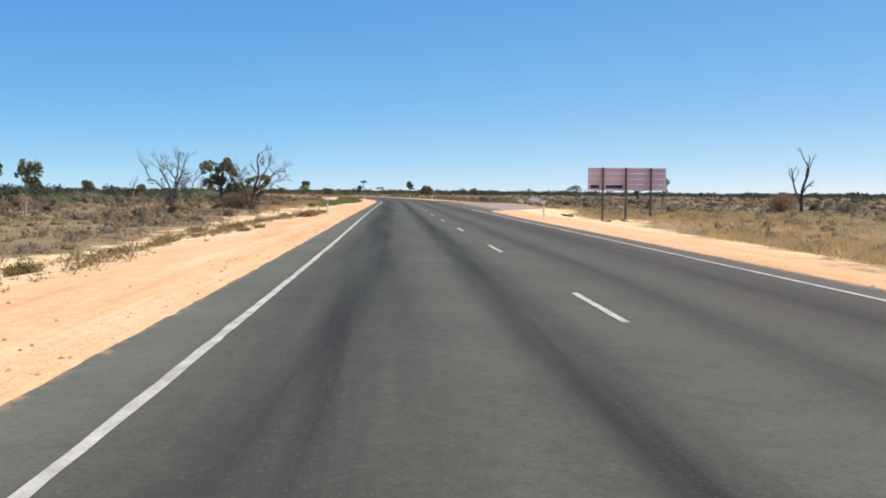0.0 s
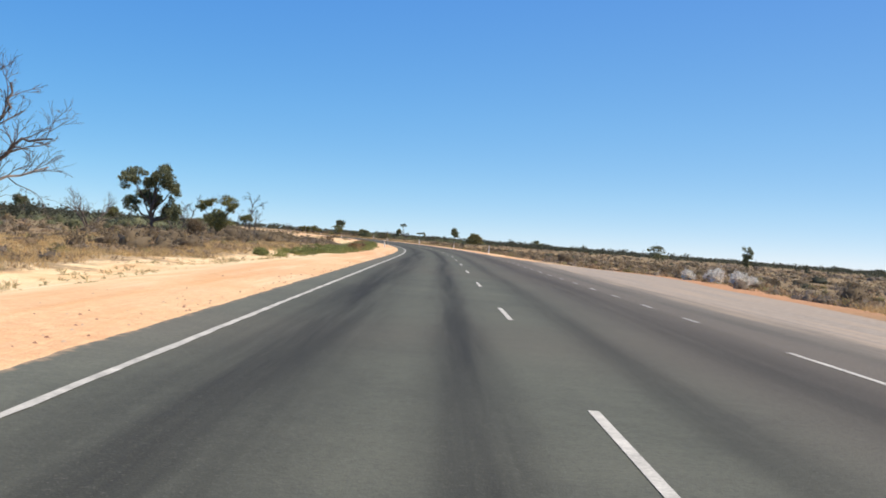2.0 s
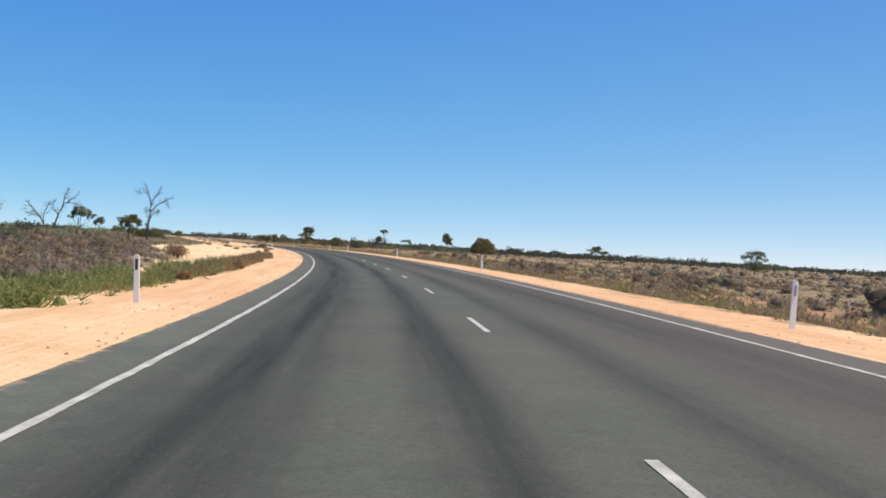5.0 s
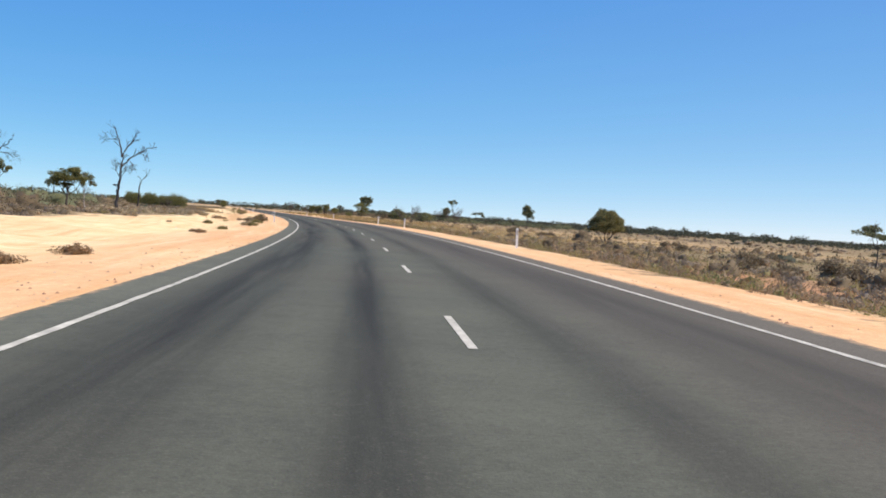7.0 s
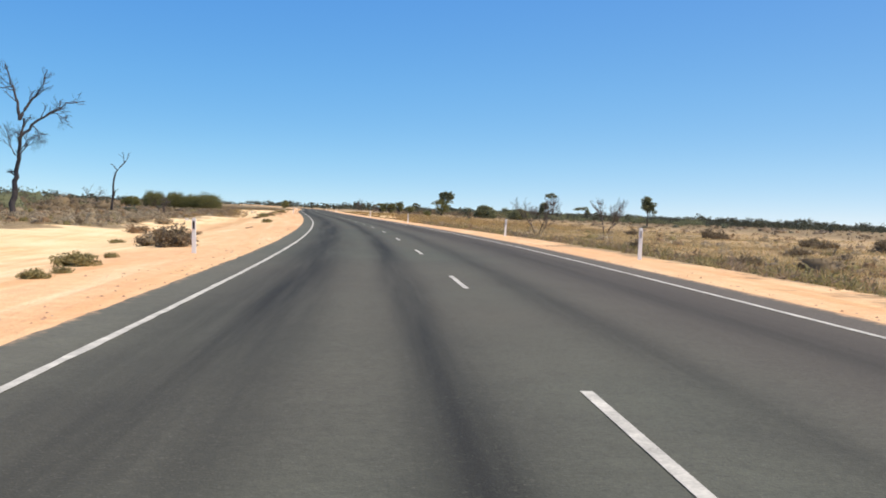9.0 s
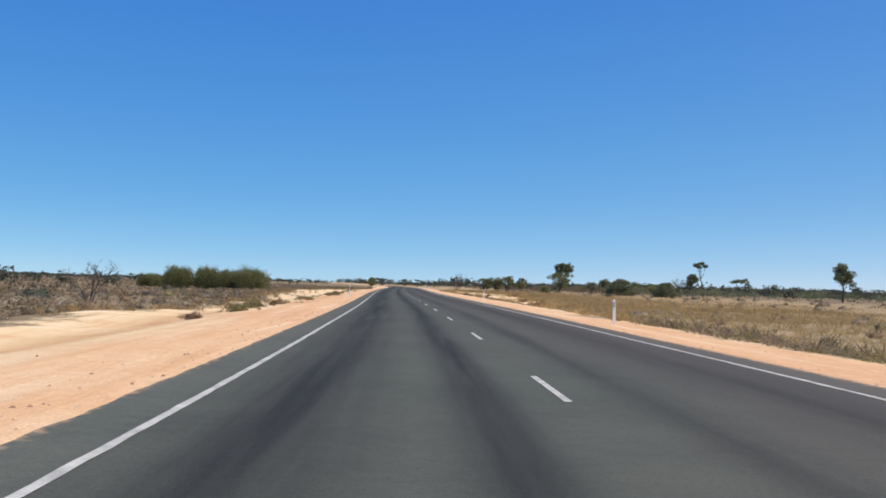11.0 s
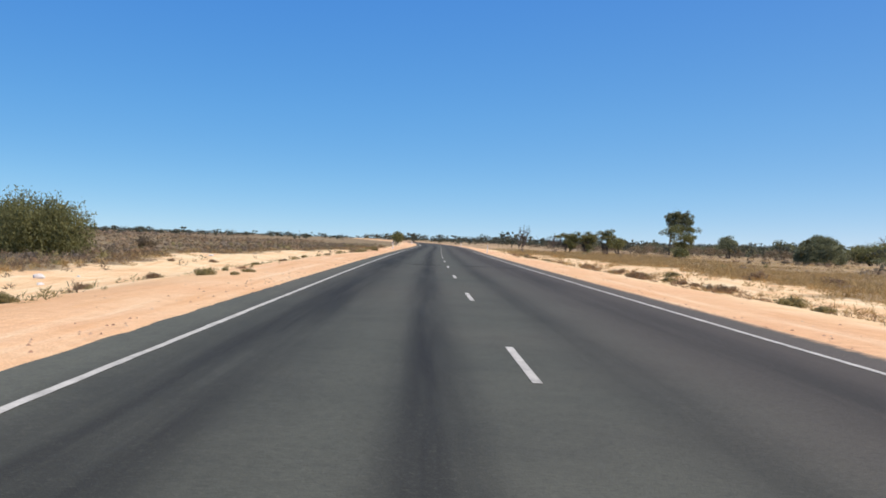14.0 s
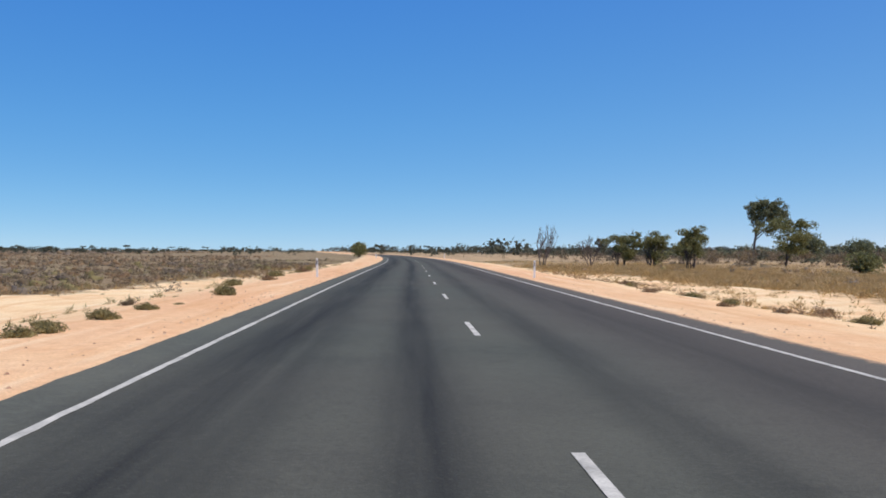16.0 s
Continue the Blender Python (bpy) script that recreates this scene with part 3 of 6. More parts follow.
for n0, n1, s0, seed in ((-3.65, -2.45, 505.2, 1), (-1.95, -0.25, 505.8, 2), (0.55, 2.1, 506.6, 3), (2.25, 3.5, 506.0, 4)):
    nn = np.linspace(n0, n1, 26)
    r = np.random.default_rng(seed)
    wid = 0.85 * np.sin(np.linspace(0.12, 3.02, 26)) ** 0.5 * (1 + 0.25 * np.convolve(r.normal(0, 1, 26), [.3, .4, .3], "same"))
    mark("tar_patch", s0 + 0.10 * np.sin(nn * 2 + seed), nn, wid, TAR, "dark tar patch across a wheel track")
for rad, cs, cn, a0, a1 in ((0.6, 112.8, -0.1, 2.0, 4.6), (0.45, 113.6, 0.0, 2.2, 4.0)):
    a = np.linspace(a0, a1, 40)
    mark("tyre_mark", cs + rad * 1.5 * np.cos(a), cn + rad * np.sin(a), (0.08 + 0.02 * np.sin(a * 5)) * np.sin((a - a0) / (a1 - a0) * 3.0 + 0.07) ** 0.5, RUBBER, "curved dark tyre mark on asphalt")
a = np.linspace(0, 1, 40)
mark("tyre_mark", 115.5 + 9 * a, 0.35 - 0.7 * a + 0.15 * np.sin(a * 9), 0.10 + 0.03 * np.sin(a * 15), RUBBER, "wavy dark tyre mark on asphalt")


# ---- plants: branches and leaves ----
def tube(path, radii, sides, verts, faces):
    path = np.asarray(path, float)
    d = np.gradient(path, axis=0)
    d /= np.linalg.norm(d, axis=1, keepdims=True) + 1e-9
    up = np.where(np.abs(d[:, 2:3]) > 0.9, np.array([[1.0, 0, 0]]), np.array([[0, 0, 1.0]]))
    u = np.cross(d, up)
    u /= np.linalg.norm(u, axis=1, keepdims=True) + 1e-9
    v = np.cross(d, u)
    a = np.arange(sides) * 2 * np.pi / sides
    ring = path[:, None] + np.asarray(radii)[:, None, None] * (np.cos(a)[None, :, None] * u[:, None] + np.sin(a)[None, :, None] * v[:, None])
    base = sum(len(x) for x in verts)
    verts.append(ring.reshape(-1, 3))
    i = np.arange(len(path) - 1)[:, None] * sides
    j = np.arange(sides)[None]
    j2 = (j + 1) % sides
    faces.append(np.stack([i + j, i + j2, i + sides + j2, i + sides + j], -1).reshape(-1, 4) + base)


def branch(r, p, d, length, thick, depth, cfg, out, tips):
    """Grows one limb and its twigs: out gets (path, radii, depth), tips the ends."""
    steps = (6, 6, 4)[depth] if depth < 3 else 2
    path, rad = [np.array(p, float)], [thick]
    d = np.array(d, float)
    d /= np.linalg.norm(d)
    for k in range(steps):
        bend = r.normal(0, cfg["wild"] * (0.6 if depth == 0 else 1.0), 3)
        bend[2] += cfg["lift"] * (0.0 if depth == 0 else 1.0)
        d = d + bend
        d /= np.linalg.norm(d)
        path.append(path[-1] + d * length / steps)
        rad.append(thick * (1 - (k + 1) / steps * (1 - cfg["taper"])))
    out.append((np.array(path), np.array(rad), depth))
    tips.append((path[-1], d, depth, rad[-1]))
    if depth >= cfg["depth"]:
        return
    count = cfg["kids"][min(depth, len(cfg["kids"]) - 1)]
    first = cfg["bare"] if depth == 0 else 0.25
    for c in range(count):
        f = first + (1 - first) * (c + r.uniform(0.2, 1.0)) / count
        q = min(f, 1.0) * steps
        i = min(int(q), steps - 1)
        at = path[i] + (path[i + 1] - path[i]) * (q - i)
        turn = r.uniform(0, 2 * np.pi) if depth else (c * 2.4 + r.uniform(-0.5, 0.5))
        side = np.array([np.cos(turn), np.sin(turn), 0.0])
        spread = cfg["spread"] * r.uniform(0.75, 1.25)
        nd = d * np.cos(spread) + side * np.sin(spread)
        branch(r, at, nd, length * cfg["shrink"] * r.uniform(0.65, 1.15) * (1.15 - 0.45 * f), max(thick * (1 - f * (1 - cfg["taper"])) * 0.62, cfg["fine"]), depth + 1, cfg, out, tips)


def wood(name, limbs, mat, test=lambda d: True):
    verts, faces = [], []
    for path, rad, depth in limbs:
        if test(depth):
            tube(path, rad, (7, 6, 3, 3, 3, 3)[min(depth, 5)], verts, faces)
    return shaded(mesh_of(name, np.concatenate(verts), np.concatenate(faces), mat))


def leaf_cloud(r, centres, radii, count, size, flat=1.0, hollow=0.45, long=1.6):
    """Corners of loose leaves filling ellipsoids, denser towards their skins."""
    centres, radii = np.asarray(centres, float), np.asarray(radii, float)
    share = radii[:, 0] * radii[:, 2]
    pick = r.choice(len(centres), count, p=share / share.sum())
    v = r.normal(0, 1, (count, 3))
    v /= np.linalg.norm(v, axis=1, keepdims=True)
    depth = hollow + (1 - hollow) * r.uniform(0, 1, count) ** 0.5
    depth *= 1 + 0.14 * r.normal(0, 1, count)
    c = centres[pick] + v * depth[:, None] * radii[pick]
    a = r.normal(0, 1, (count, 3))
    a[:, 2] *= flat
    a /= np.linalg.norm(a, axis=1, keepdims=True)
    b = np.cross(a, r.normal(0, 1, (count, 3)))
    b /= np.linalg.norm(b, axis=1, keepdims=True) + 1e-9
    w = size * r.uniform(0.55, 1.35, count)[:, None]
    a, b = a * w * long / 2, b * w / 2
    leaf = np.stack([c - a * 1.15 - b * 0.6, c + a * 1.15 - b * 0.6, c + b * 1.5], 1)
    return leaf.reshape(-1, 3)


def leaf_mesh(name, corners, mat):
    return mesh_of(name, corners, np.arange(len(corners)).reshape(-1, 3), mat)


def empty(name, s, n, turn=0.0, sink=0.0, scale=1.0, lean=(0, 0)):
    ob = new(name)
    x, y, z = spot(s, n, sink)
    ob.matrix_world = pose(x, y, z, lean[0], lean[1], turn) @ Matrix.Scale(scale, 4)
    ob.empty_display_size = 0.2
    return ob


DEAD = dict(wild=0.16, lift=0.05, taper=0.45, depth=4, kids=(5, 4, 4, 4), spread=0.75, shrink=0.62, fine=0.006, bare=0.35)


def bole(r, height, thick, bends, wild=0.04):
    """A trunk that leans, step by step, by the angles given (degrees from upright, to the tree's right)."""
    p, path, rad = np.array([0.0, 0.0, -0.1]), [], []
    for k in range(len(bends) + 1):
        path.append(p.copy())
        rad.append(thick * (1 - 0.6 * k / len(bends)))
        if k < len(bends):
            a = radians(bends[k])
            p = p + height / len(bends) * np.array([math.sin(a), r.normal(0, wild), math.cos(a)])
    return np.array(path), np.array(rad)


def dead_tree(s, n, height, seed, label, mat=None, trunk_mat=None, turn=0.0, thick=0.16, trunks=1, bends=None, limbs=(), **cfg):
    """A leafless tree. With bends and limbs it is shaped: each limb leaves at a share of the trunk, at an angle, with a length."""
    r = np.random.default_rng(seed)
    mat = mat or DEAD_WOOD
    c = dict(DEAD, **cfg)
    out, tips = [], []
    if bends:
        path, rad = bole(r, height * 0.66, thick, bends)
        out.append((path, rad, 0))
        tips.append((path[-1], None, 0, rad[-1]))
        for share, angle, length in limbs:
            q = share * (len(path) - 1)
            i = min(int(q), len(path) - 2)
            at = path[i] + (path[i + 1] - path[i]) * (q - i)
            a = radians(angle)
            branch(r, at, (math.sin(a), r.normal(0, 0.25), math.cos(a)), height * length, thick * (1 - 0.6 * share) * 0.72, 1, c, out, tips)
    else:
        for k in range(trunks):
            tilt = 0.12 if trunks == 1 else 0.42
            ang = k * 2 * np.pi / trunks + r.uniform(0, 1)
            d = (np.cos(ang) * tilt, np.sin(ang) * tilt, 1)
            branch(r, (0.12 * np.cos(ang) * (trunks > 1), 0.12 * np.sin(ang) * (trunks > 1), -0.1), d, height * 0.62, thick, 0, c, out, tips)
    top = max(p[:, 2].max() for p, _, _ in out)
    f = height / top
    out = [(p * f, q, dd) for p, q, dd in out]
    tree = empty("dead_tree", s, n, turn)
    for limb in out:
        if limb[2] == 0:
            stem = part("trunk", wood("trunk", [limb], trunk_mat or mat), tree)
        elif limb[2] == 1:
            part("limb", wood("limb", [limb], mat), stem)
    if c["depth"] > 1:
        tagged(part("twig_mass", wood("twig_mass", out, mat, lambda q: q > 1), tree), kind="stuff")
    return tagged(tree, label, "tree")


LIVE = dict(wild=0.15, lift=0.10, taper=0.5, depth=2, kids=(6, 4), spread=0.7, shrink=0.55, fine=0.012, bare=0.45)


def live_tree(name, s, n, height, seed, label, leaf=None, bark=None, clump=0.75, squash=0.75, leaves=3200, size=0.16, thick=0.16, trunks=1, group="", **cfg):
    r = np.random.default_rng(seed)
    c = dict(LIVE, **cfg)
    out, tips = [], []
    for k in range(trunks):
        ang = k * 2 * np.pi / trunks + r.uniform(0, 1)
        tilt = 0.10 if trunks == 1 else 0.38
        branch(r, (0.1 * np.cos(ang) * (trunks > 1), 0.1 * np.sin(ang) * (trunks > 1), -0.1), (np.cos(ang) * tilt, np.sin(ang) * tilt, 1), height * 0.6, thick, 0, c, out, tips)
    top = max(p[:, 2].max() for p, _, _ in out) + clump * squash * 0.8
    f = height / top
    out = [(p * f, q, d) for p, q, d in out]
    ends = [(p * f, d, q) for p, d, q, _ in tips if q >= 1]
    centres = [p for p, _, _ in ends]
    radii = [np.array([1, 1, squash]) * clump * r.uniform(0.6, 1.2) for _ in ends]
    tree = empty(name, s, n, r.uniform(0, 360))
    part("trunk", wood("trunk", out, bark or BARK), tree)
    part("crown", leaf_mesh("crown", leaf_cloud(r, centres, radii, leaves, size), leaf or GUM_LEAF), tree)
    return tagged(tree, label, "tree", group)


def swept(r, points, thick, tip, sway=0.12, steps=4):
    """A smooth limb through places given as (right, up), with a little sway towards and away."""
    q = np.array([(x, 0.0, z) for x, z in points], float)
    q[1:, 1] = np.cumsum(r.normal(0, sway, len(q) - 1)) * np.linalg.norm(q[-1] - q[0]) * 0.35
    at = np.linspace(0, len(q) - 1, (len(q) - 1) * steps + 1)
    path = np.stack([np.interp(at, np.arange(len(q)), q[:, k]) for k in range(3)], 1)
    for _ in range(2):
        path[1:-1] = 0.25 * path[:-2] + 0.5 * path[1:-1] + 0.25 * path[2:]
    path[1:-1] += r.normal(0, 0.012, (len(path) - 2, 3)) * np.linalg.norm(q[-1] - q[0])
    return path, np.linspace(thick, tip, len(path))


def shaped_dead(s, n, seed, label, limbs, mat, trunk_mat=None, turn=0.0, twigs=(5, 4, 3), reach=0.9, **cfg):
    """A leafless tree from its limbs: each a thickness and the places that it passes."""
    r = np.random.default_rng(seed)
    c = dict(DEAD, **dict(dict(depth=4, kids=(0, 0) + tuple(twigs[1:]), shrink=0.6, lift=0.04, spread=0.6, fine=0.006, wild=0.18), **cfg))
    tree = empty("dead_tree", s, n, turn + math.degrees(heading(s)))
    fine = []
    for k, (thick, points) in enumerate(limbs):
        path, rad = swept(r, points, thick * 0.85, thick * 0.2)
        me = wood("limb", [(path, rad, 0 if thick > 0.1 else 1)], trunk_mat if trunk_mat and k >= len(limbs) - 3 else mat)
        if k == 0:
            stem = part("trunk", me, tree)
        else:
            part("limb", me, stem, "peeling pale limb" if trunk_mat and k >= len(limbs) - 3 else "")
        for j in range(twigs[0]):
            f = 0.35 + 0.65 * (j + r.uniform(0.1, 1)) / twigs[0]
            i = min(int(f * (len(path) - 1)), len(path) - 2)
            d = path[i + 1] - path[i]
            d = d / np.linalg.norm(d) + r.normal(0, 0.5, 3)
            branch(r, path[i], d, reach * r.uniform(0.5, 1.1), max(rad[i] * 0.5, 0.008), 2, c, fine, [])
    tagged(part("twig_mass", wood("twig_mass", fine, mat), tree), kind="stuff")
    return tagged(tree, label, "tree")


def shaped_tree(name, s, n, seed, label, clumps, leaf, bark=None, thick=0.16, trunk=((0, -0.1), (0, 1.5)), leaves=700, size=0.13, turn=0.0, group="", deep=0.8):
    """A leafy tree from its trunk's line and its clumps of foliage: right, up, half width, half height."""
    r = np.random.default_rng(seed)
    tree = empty(name, s, n, turn + math.degrees(heading(s)))
    path, rad = swept(r, trunk, thick, thick * 0.22, 0.05)
    stem = part("trunk", wood("trunk", [(path, rad, 0)], bark or BARK), tree)
    for x, z, w, h in clumps:
        q = np.array([x, r.normal(0, 0.45) * w, z])
        f = np.clip((z * 0.55) / max(path[-1][2], 0.1), 0.25, 1.0)
        i = int(f * (len(path) - 1))
        a = path[i]
        knee = a * 0.45 + q * 0.55 + np.array([0, 0, -0.10 * h + 0.15 * (q[2] - a[2]) * (1 if abs(x - a[0]) < 1 else -0.6)])
        limb = np.array([a, a * 0.6 + knee * 0.4, knee, knee * 0.4 + q * 0.6, q])
        limb[1:-1] += r.normal(0, 0.05, (3, 3))
        sticks = [(limb, np.linspace(rad[i] * 0.6, 0.018, 5), 1)]
        for k in range(6):
            branch(r, limb[3 + k % 2], r.normal(0, 1, 3) + np.array([0, 0, 0.6]), w * 0.8, 0.02, 2, dict(LIVE, depth=3, kids=(2, 2, 3), fine=0.007), sticks, [])
        part("limb", wood("limb", sticks, bark or BARK), stem)
        m = 9
        c = q + r.normal(0, 0.45, (m, 3)) * np.array([w, w * deep, h])
        sz = r.uniform(0.32, 0.60, (m, 1)) * np.array([[w, w * deep, h * 1.1]])
        part("crown", leaf_mesh("crown", leaf_cloud(r, c, sz, int(leaves * 1.7 * w * h) + 200, size * 0.9, hollow=0.25), leaf), tree)
    return tagged(tree, label, "tree", group)


def dome_bush(name, s, n, height, width, seed, label, leaf, leaves=3600, size=0.12, lobes=9, group="", floor=0.0, depth=None, upright=1.0, spires=0):
    r = np.random.default_rng(seed)
    depth = depth or width
    centres, radii = [], []
    for k in range(lobes):
        a = r.uniform(0, 2 * np.pi)
        q = r.uniform(0.0, 0.62) ** 0.7
        rad = r.uniform(0.32, 0.5)
        centres.append((q * np.cos(a) * width / 2, q * np.sin(a) * depth / 2, floor + (height - floor) * r.uniform(0.38, 0.66)))
        radii.append((rad * width * 0.72, rad * depth * 0.72, rad * (height - floor) * 0.82))
    if spires:  # narrow uneven tops side by side
        centres, radii = [], []
        for k in range(spires):
            a, q, tall = 2.4 * k, 0.42 * (k / spires) ** 0.5, height * r.uniform(0.66, 1.0)
            centres.append((q * np.cos(a) * width, q * np.sin(a) * depth, tall * 0.52))
            radii.append((width * r.uniform(0.14, 0.22), depth * r.uniform(0.14, 0.22), tall * 0.48))
    centres, radii = np.array(centres), np.array(radii)
    top = (centres[:, 2] + radii[:, 2]).max()
    centres[:, 2] *= height / top
    radii[:, 2] *= height / top
    bush = empty(name, s, n, r.uniform(0, 360) if depth == width else 0)
    stems, tips = [], []
    for k in range(7):
        a = r.uniform(0, 2 * np.pi)
        branch(r, (0.1 * np.cos(a), 0.1 * np.sin(a), -0.05), (np.cos(a) * 0.5, np.sin(a) * 0.5, 1), height * 0.75, 0.03 + 0.012 * height, 1, dict(LIVE, depth=2, kids=(3, 3)), stems, tips)
    part("stem", wood("stem", stems, BARK), bush)
    part("foliage", leaf_mesh("foliage", leaf_cloud(r, centres, radii, leaves, size, flat=upright, hollow=0.55, long=1.6 * upright ** 0.6), leaf), bush)
    return tagged(bush, label, "bush" if height < 3 else "tree", group)


# dead trees of the verges
shaped_dead(93.0, -15.1, 11, "dead grey tree with peeling pale trunks and dark tufts",
            [(0.24, ((0, -0.1), (0.05, 0.9), (0.25, 1.9), (0.5, 3.2), (0.6, 5.3))), (0.15, ((-0.1, 0.3), (-0.5, 1.5), (-1.5, 2.6), (-2.3, 3.7), (-3.0, 3.95))),
             (0.10, ((-0.3, 1.2), (-0.7, 2.6), (-1.2, 3.5))), (0.13, ((0.15, 1.4), (0.9, 3.0), (1.5, 4.3), (1.7, 5.2))), (0.10, ((0.3, 1.8), (1.4, 2.9), (2.2, 3.6), (3.1, 3.7))),
             (0.09, ((0.2, 1.5), (1.4, 2.4), (2.9, 2.95))), (0.11, ((0.2, 0.0), (0.5, 1.0), (0.95, 1.7))), (0.10, ((-0.25, 0.0), (-0.35, 0.8), (-0.1, 1.9)))],
            DEAD_WOOD, PALE_BARK, twigs=(9, 5, 5), reach=1.25)
shaped_dead(92.6, -16.4, 12, "heap of dead brown branches at a tree's foot",
            [(0.05, ((0, -0.05), (-0.6, 0.6), (-1.4, 1.0))), (0.05, ((0.1, -0.05), (0.3, 0.8), (0.5, 1.4))), (0.04, ((-0.2, -0.05), (-1.0, 0.4), (-2.2, 0.6))), (0.04, ((0, -0.05), (-0.3, 0.8), (-0.5, 1.5))),
             (0.04, ((0.2, -0.05), (0.9, 0.5), (1.3, 1.0)))], CHARRED, twigs=(8, 4, 4), reach=0.9)
shaped_dead(83.8, -20.0, 23, "bare grey tree with a haze of twigs",
            [(0.15, ((0, -0.1), (0.02, 1.0), (0.05, 2.0), (0.15, 3.5), (0.5, 5.0))), (0.11, ((-0.1, 0.5), (-0.6, 1.7), (-1.9, 2.8), (-2.8, 4.4))), (0.10, ((-0.05, 1.3), (-0.5, 2.3), (-1.1, 3.4), (-1.3, 4.4))),
             (0.10, ((0.05, 1.9), (0.5, 3.3), (1.05, 5.0))), (0.07, ((0.08, 2.7), (-0.4, 3.4), (-0.7, 4.0))), (0.07, ((0.1, 1.4), (0.7, 2.2), (0.9, 2.9)))], DEAD_WOOD, twigs=(9, 5, 5), reach=1.1, fine=0.004)
shaped_dead(83.0, -19.6, 24, "dense dark twiggy bush at a dead tree's foot",
            [(0.04, ((0.1 * k, -0.05), (0.25 * k, 0.8), (0.42 * k, 1.5 - 0.12 * abs(k)))) for k in (-3, -2, -1, 0, 1, 2)], CHARRED, twigs=(8, 4, 4), reach=0.7)
dead_tree(94.0, 36.0, 6.5, 31, "bare dark dead tree with upright forked limbs", CHARRED, turn=-3, thick=0.19, bends=(2, 0, 3, 16, 22, 6), limbs=((0.22, -24, 0.62), (0.42, 36, 0.36), (0.75, -12, 0.3), (0.95, 20, 0.25), (0.98, -8, 0.3)), kids=(3, 3, 3), depth=3, spread=0.5, lift=0.06, shrink=0.45)
shaped_dead(373.3, -26.0, 44, "tall dead dark tree with a few crooked limbs",
            [(0.30, ((0.00, -0.1), (0.08, 2.2), (0.19, 4.0), (0.30, 5.7), (0.46, 7.4))), (0.15, ((0.42, 7.2), (0.23, 8.6), (-0.30, 9.8), (-0.68, 11.2))), (0.15, ((0.46, 7.3), (0.99, 8.6), (1.82, 9.6), (2.28, 11.0))),
             (0.14, ((0.38, 5.8), (1.22, 6.9), (2.43, 7.8), (3.72, 8.6), (4.86, 8.9))), (0.07, ((0.30, 4.4), (0.99, 5.4), (1.60, 5.6))), (0.07, ((1.22, 6.9), (1.67, 6.6), (1.90, 5.9))),
             (0.06, ((0.23, 4.6), (-0.23, 5.3), (-0.30, 5.9))), (0.06, ((2.28, 7.7), (3.04, 7.9), (3.50, 7.4))), (0.05, ((-0.08, 9.4), (-0.99, 9.6), (-1.67, 9.4)))], CHARRED, twigs=(9, 5, 4), reach=1.1, fine=0.008)
dead_tree(418.2, -26.6, 7.1, 52, "slender bent dead trunk with a forked top", CHARRED, turn=10, thick=0.17, bends=(4, 6, 2, -2, 4, 14, 36, 44), limbs=((0.98, -14, 0.14), (0.99, 32, 0.13), (0.80, -60, 0.12), (0.30, 28, 0.1)), kids=(2, 2), depth=3, spread=0.5, shrink=0.5)
shaped_dead(370.0, -44.0, 61, "pair of leaning dead trunks with a haze of twigs",
            [(0.22, ((1.0, -0.1), (1.1, 2.0), (1.8, 4.0), (2.5, 6.0), (4.0, 7.2), (5.4, 8.3))), (0.20, ((-0.3, -0.1), (-0.5, 1.7), (-1.6, 3.6), (-3.1, 5.0), (-3.8, 6.6))), (0.12, ((-0.7, 2.2), (-0.9, 4.0), (-0.2, 5.4), (0.1, 6.6))),
             (0.11, ((2.3, 5.6), (2.7, 7.3), (3.3, 9.0))), (0.10, ((1.8, 4.0), (1.1, 5.0), (0.5, 6.4))), (0.09, ((-1.6, 3.6), (-2.6, 3.9), (-4.2, 4.4))), (0.09, ((3.0, 6.5), (4.4, 6.6), (5.2, 6.2)))],
            CHARRED, twigs=(11, 5, 4), reach=1.25, fine=0.007)
dead_tree(427.0, -61.0, 8.2, 67, "bare dead tree with spreading limbs", DEAD_WOOD, turn=4, thick=0.24, bends=(2, -6, 8), limbs=((0.5, -48, 0.5), (0.6, 30, 0.55), (0.9, -14, 0.4), (0.95, 40, 0.4)), kids=(3, 3, 3, 2), spread=0.6, fine=0.01)
dead_tree(378.0, 15.0, 3.6, 71, "bare twiggy shrub tree in dry grass", DEAD_WOOD, thick=0.05, trunks=3, kids=(8, 6, 5, 4), spread=0.42, lift=0.10, fine=0.004, bare=0.3, shrink=0.55)
dead_tree(384.4, 22.9, 3.6, 75, "bare twiggy shrub tree in dry grass", DEAD_WOOD, thick=0.05, trunks=3, kids=(8, 6, 5, 4), spread=0.42, lift=0.10, fine=0.004, bare=0.3, shrink=0.55)
dead_tree(640.5, 14.4, 5.2, 83, "bare upright dead tree with thin stems", DEAD_WOOD, thick=0.09, trunks=3, kids=(6, 4, 4, 3), spread=0.3, lift=0.12, bare=0.2)
dead_tree(648.0, 21.5, 3.9, 85, "bare twiggy shrub tree beside green trees", DEAD_WOOD, thick=0.06, trunks=4, kids=(6, 5, 5, 4), spread=0.4, lift=0.12, fine=0.006, bare=0.2)
dead_tree(213.0, -24.0, 4.4, 87, "small bare dead tree among scrub", DEAD_WOOD, thick=0.1, kids=(6, 4, 4, 3), spread=0.6)
dead_tree(530.0, -50.0, 4.6, 91, "bare grey dead tree by dense bushes", DEAD_WOOD, thick=0.12, trunks=2, kids=(5, 4, 4, 3), spread=0.9)
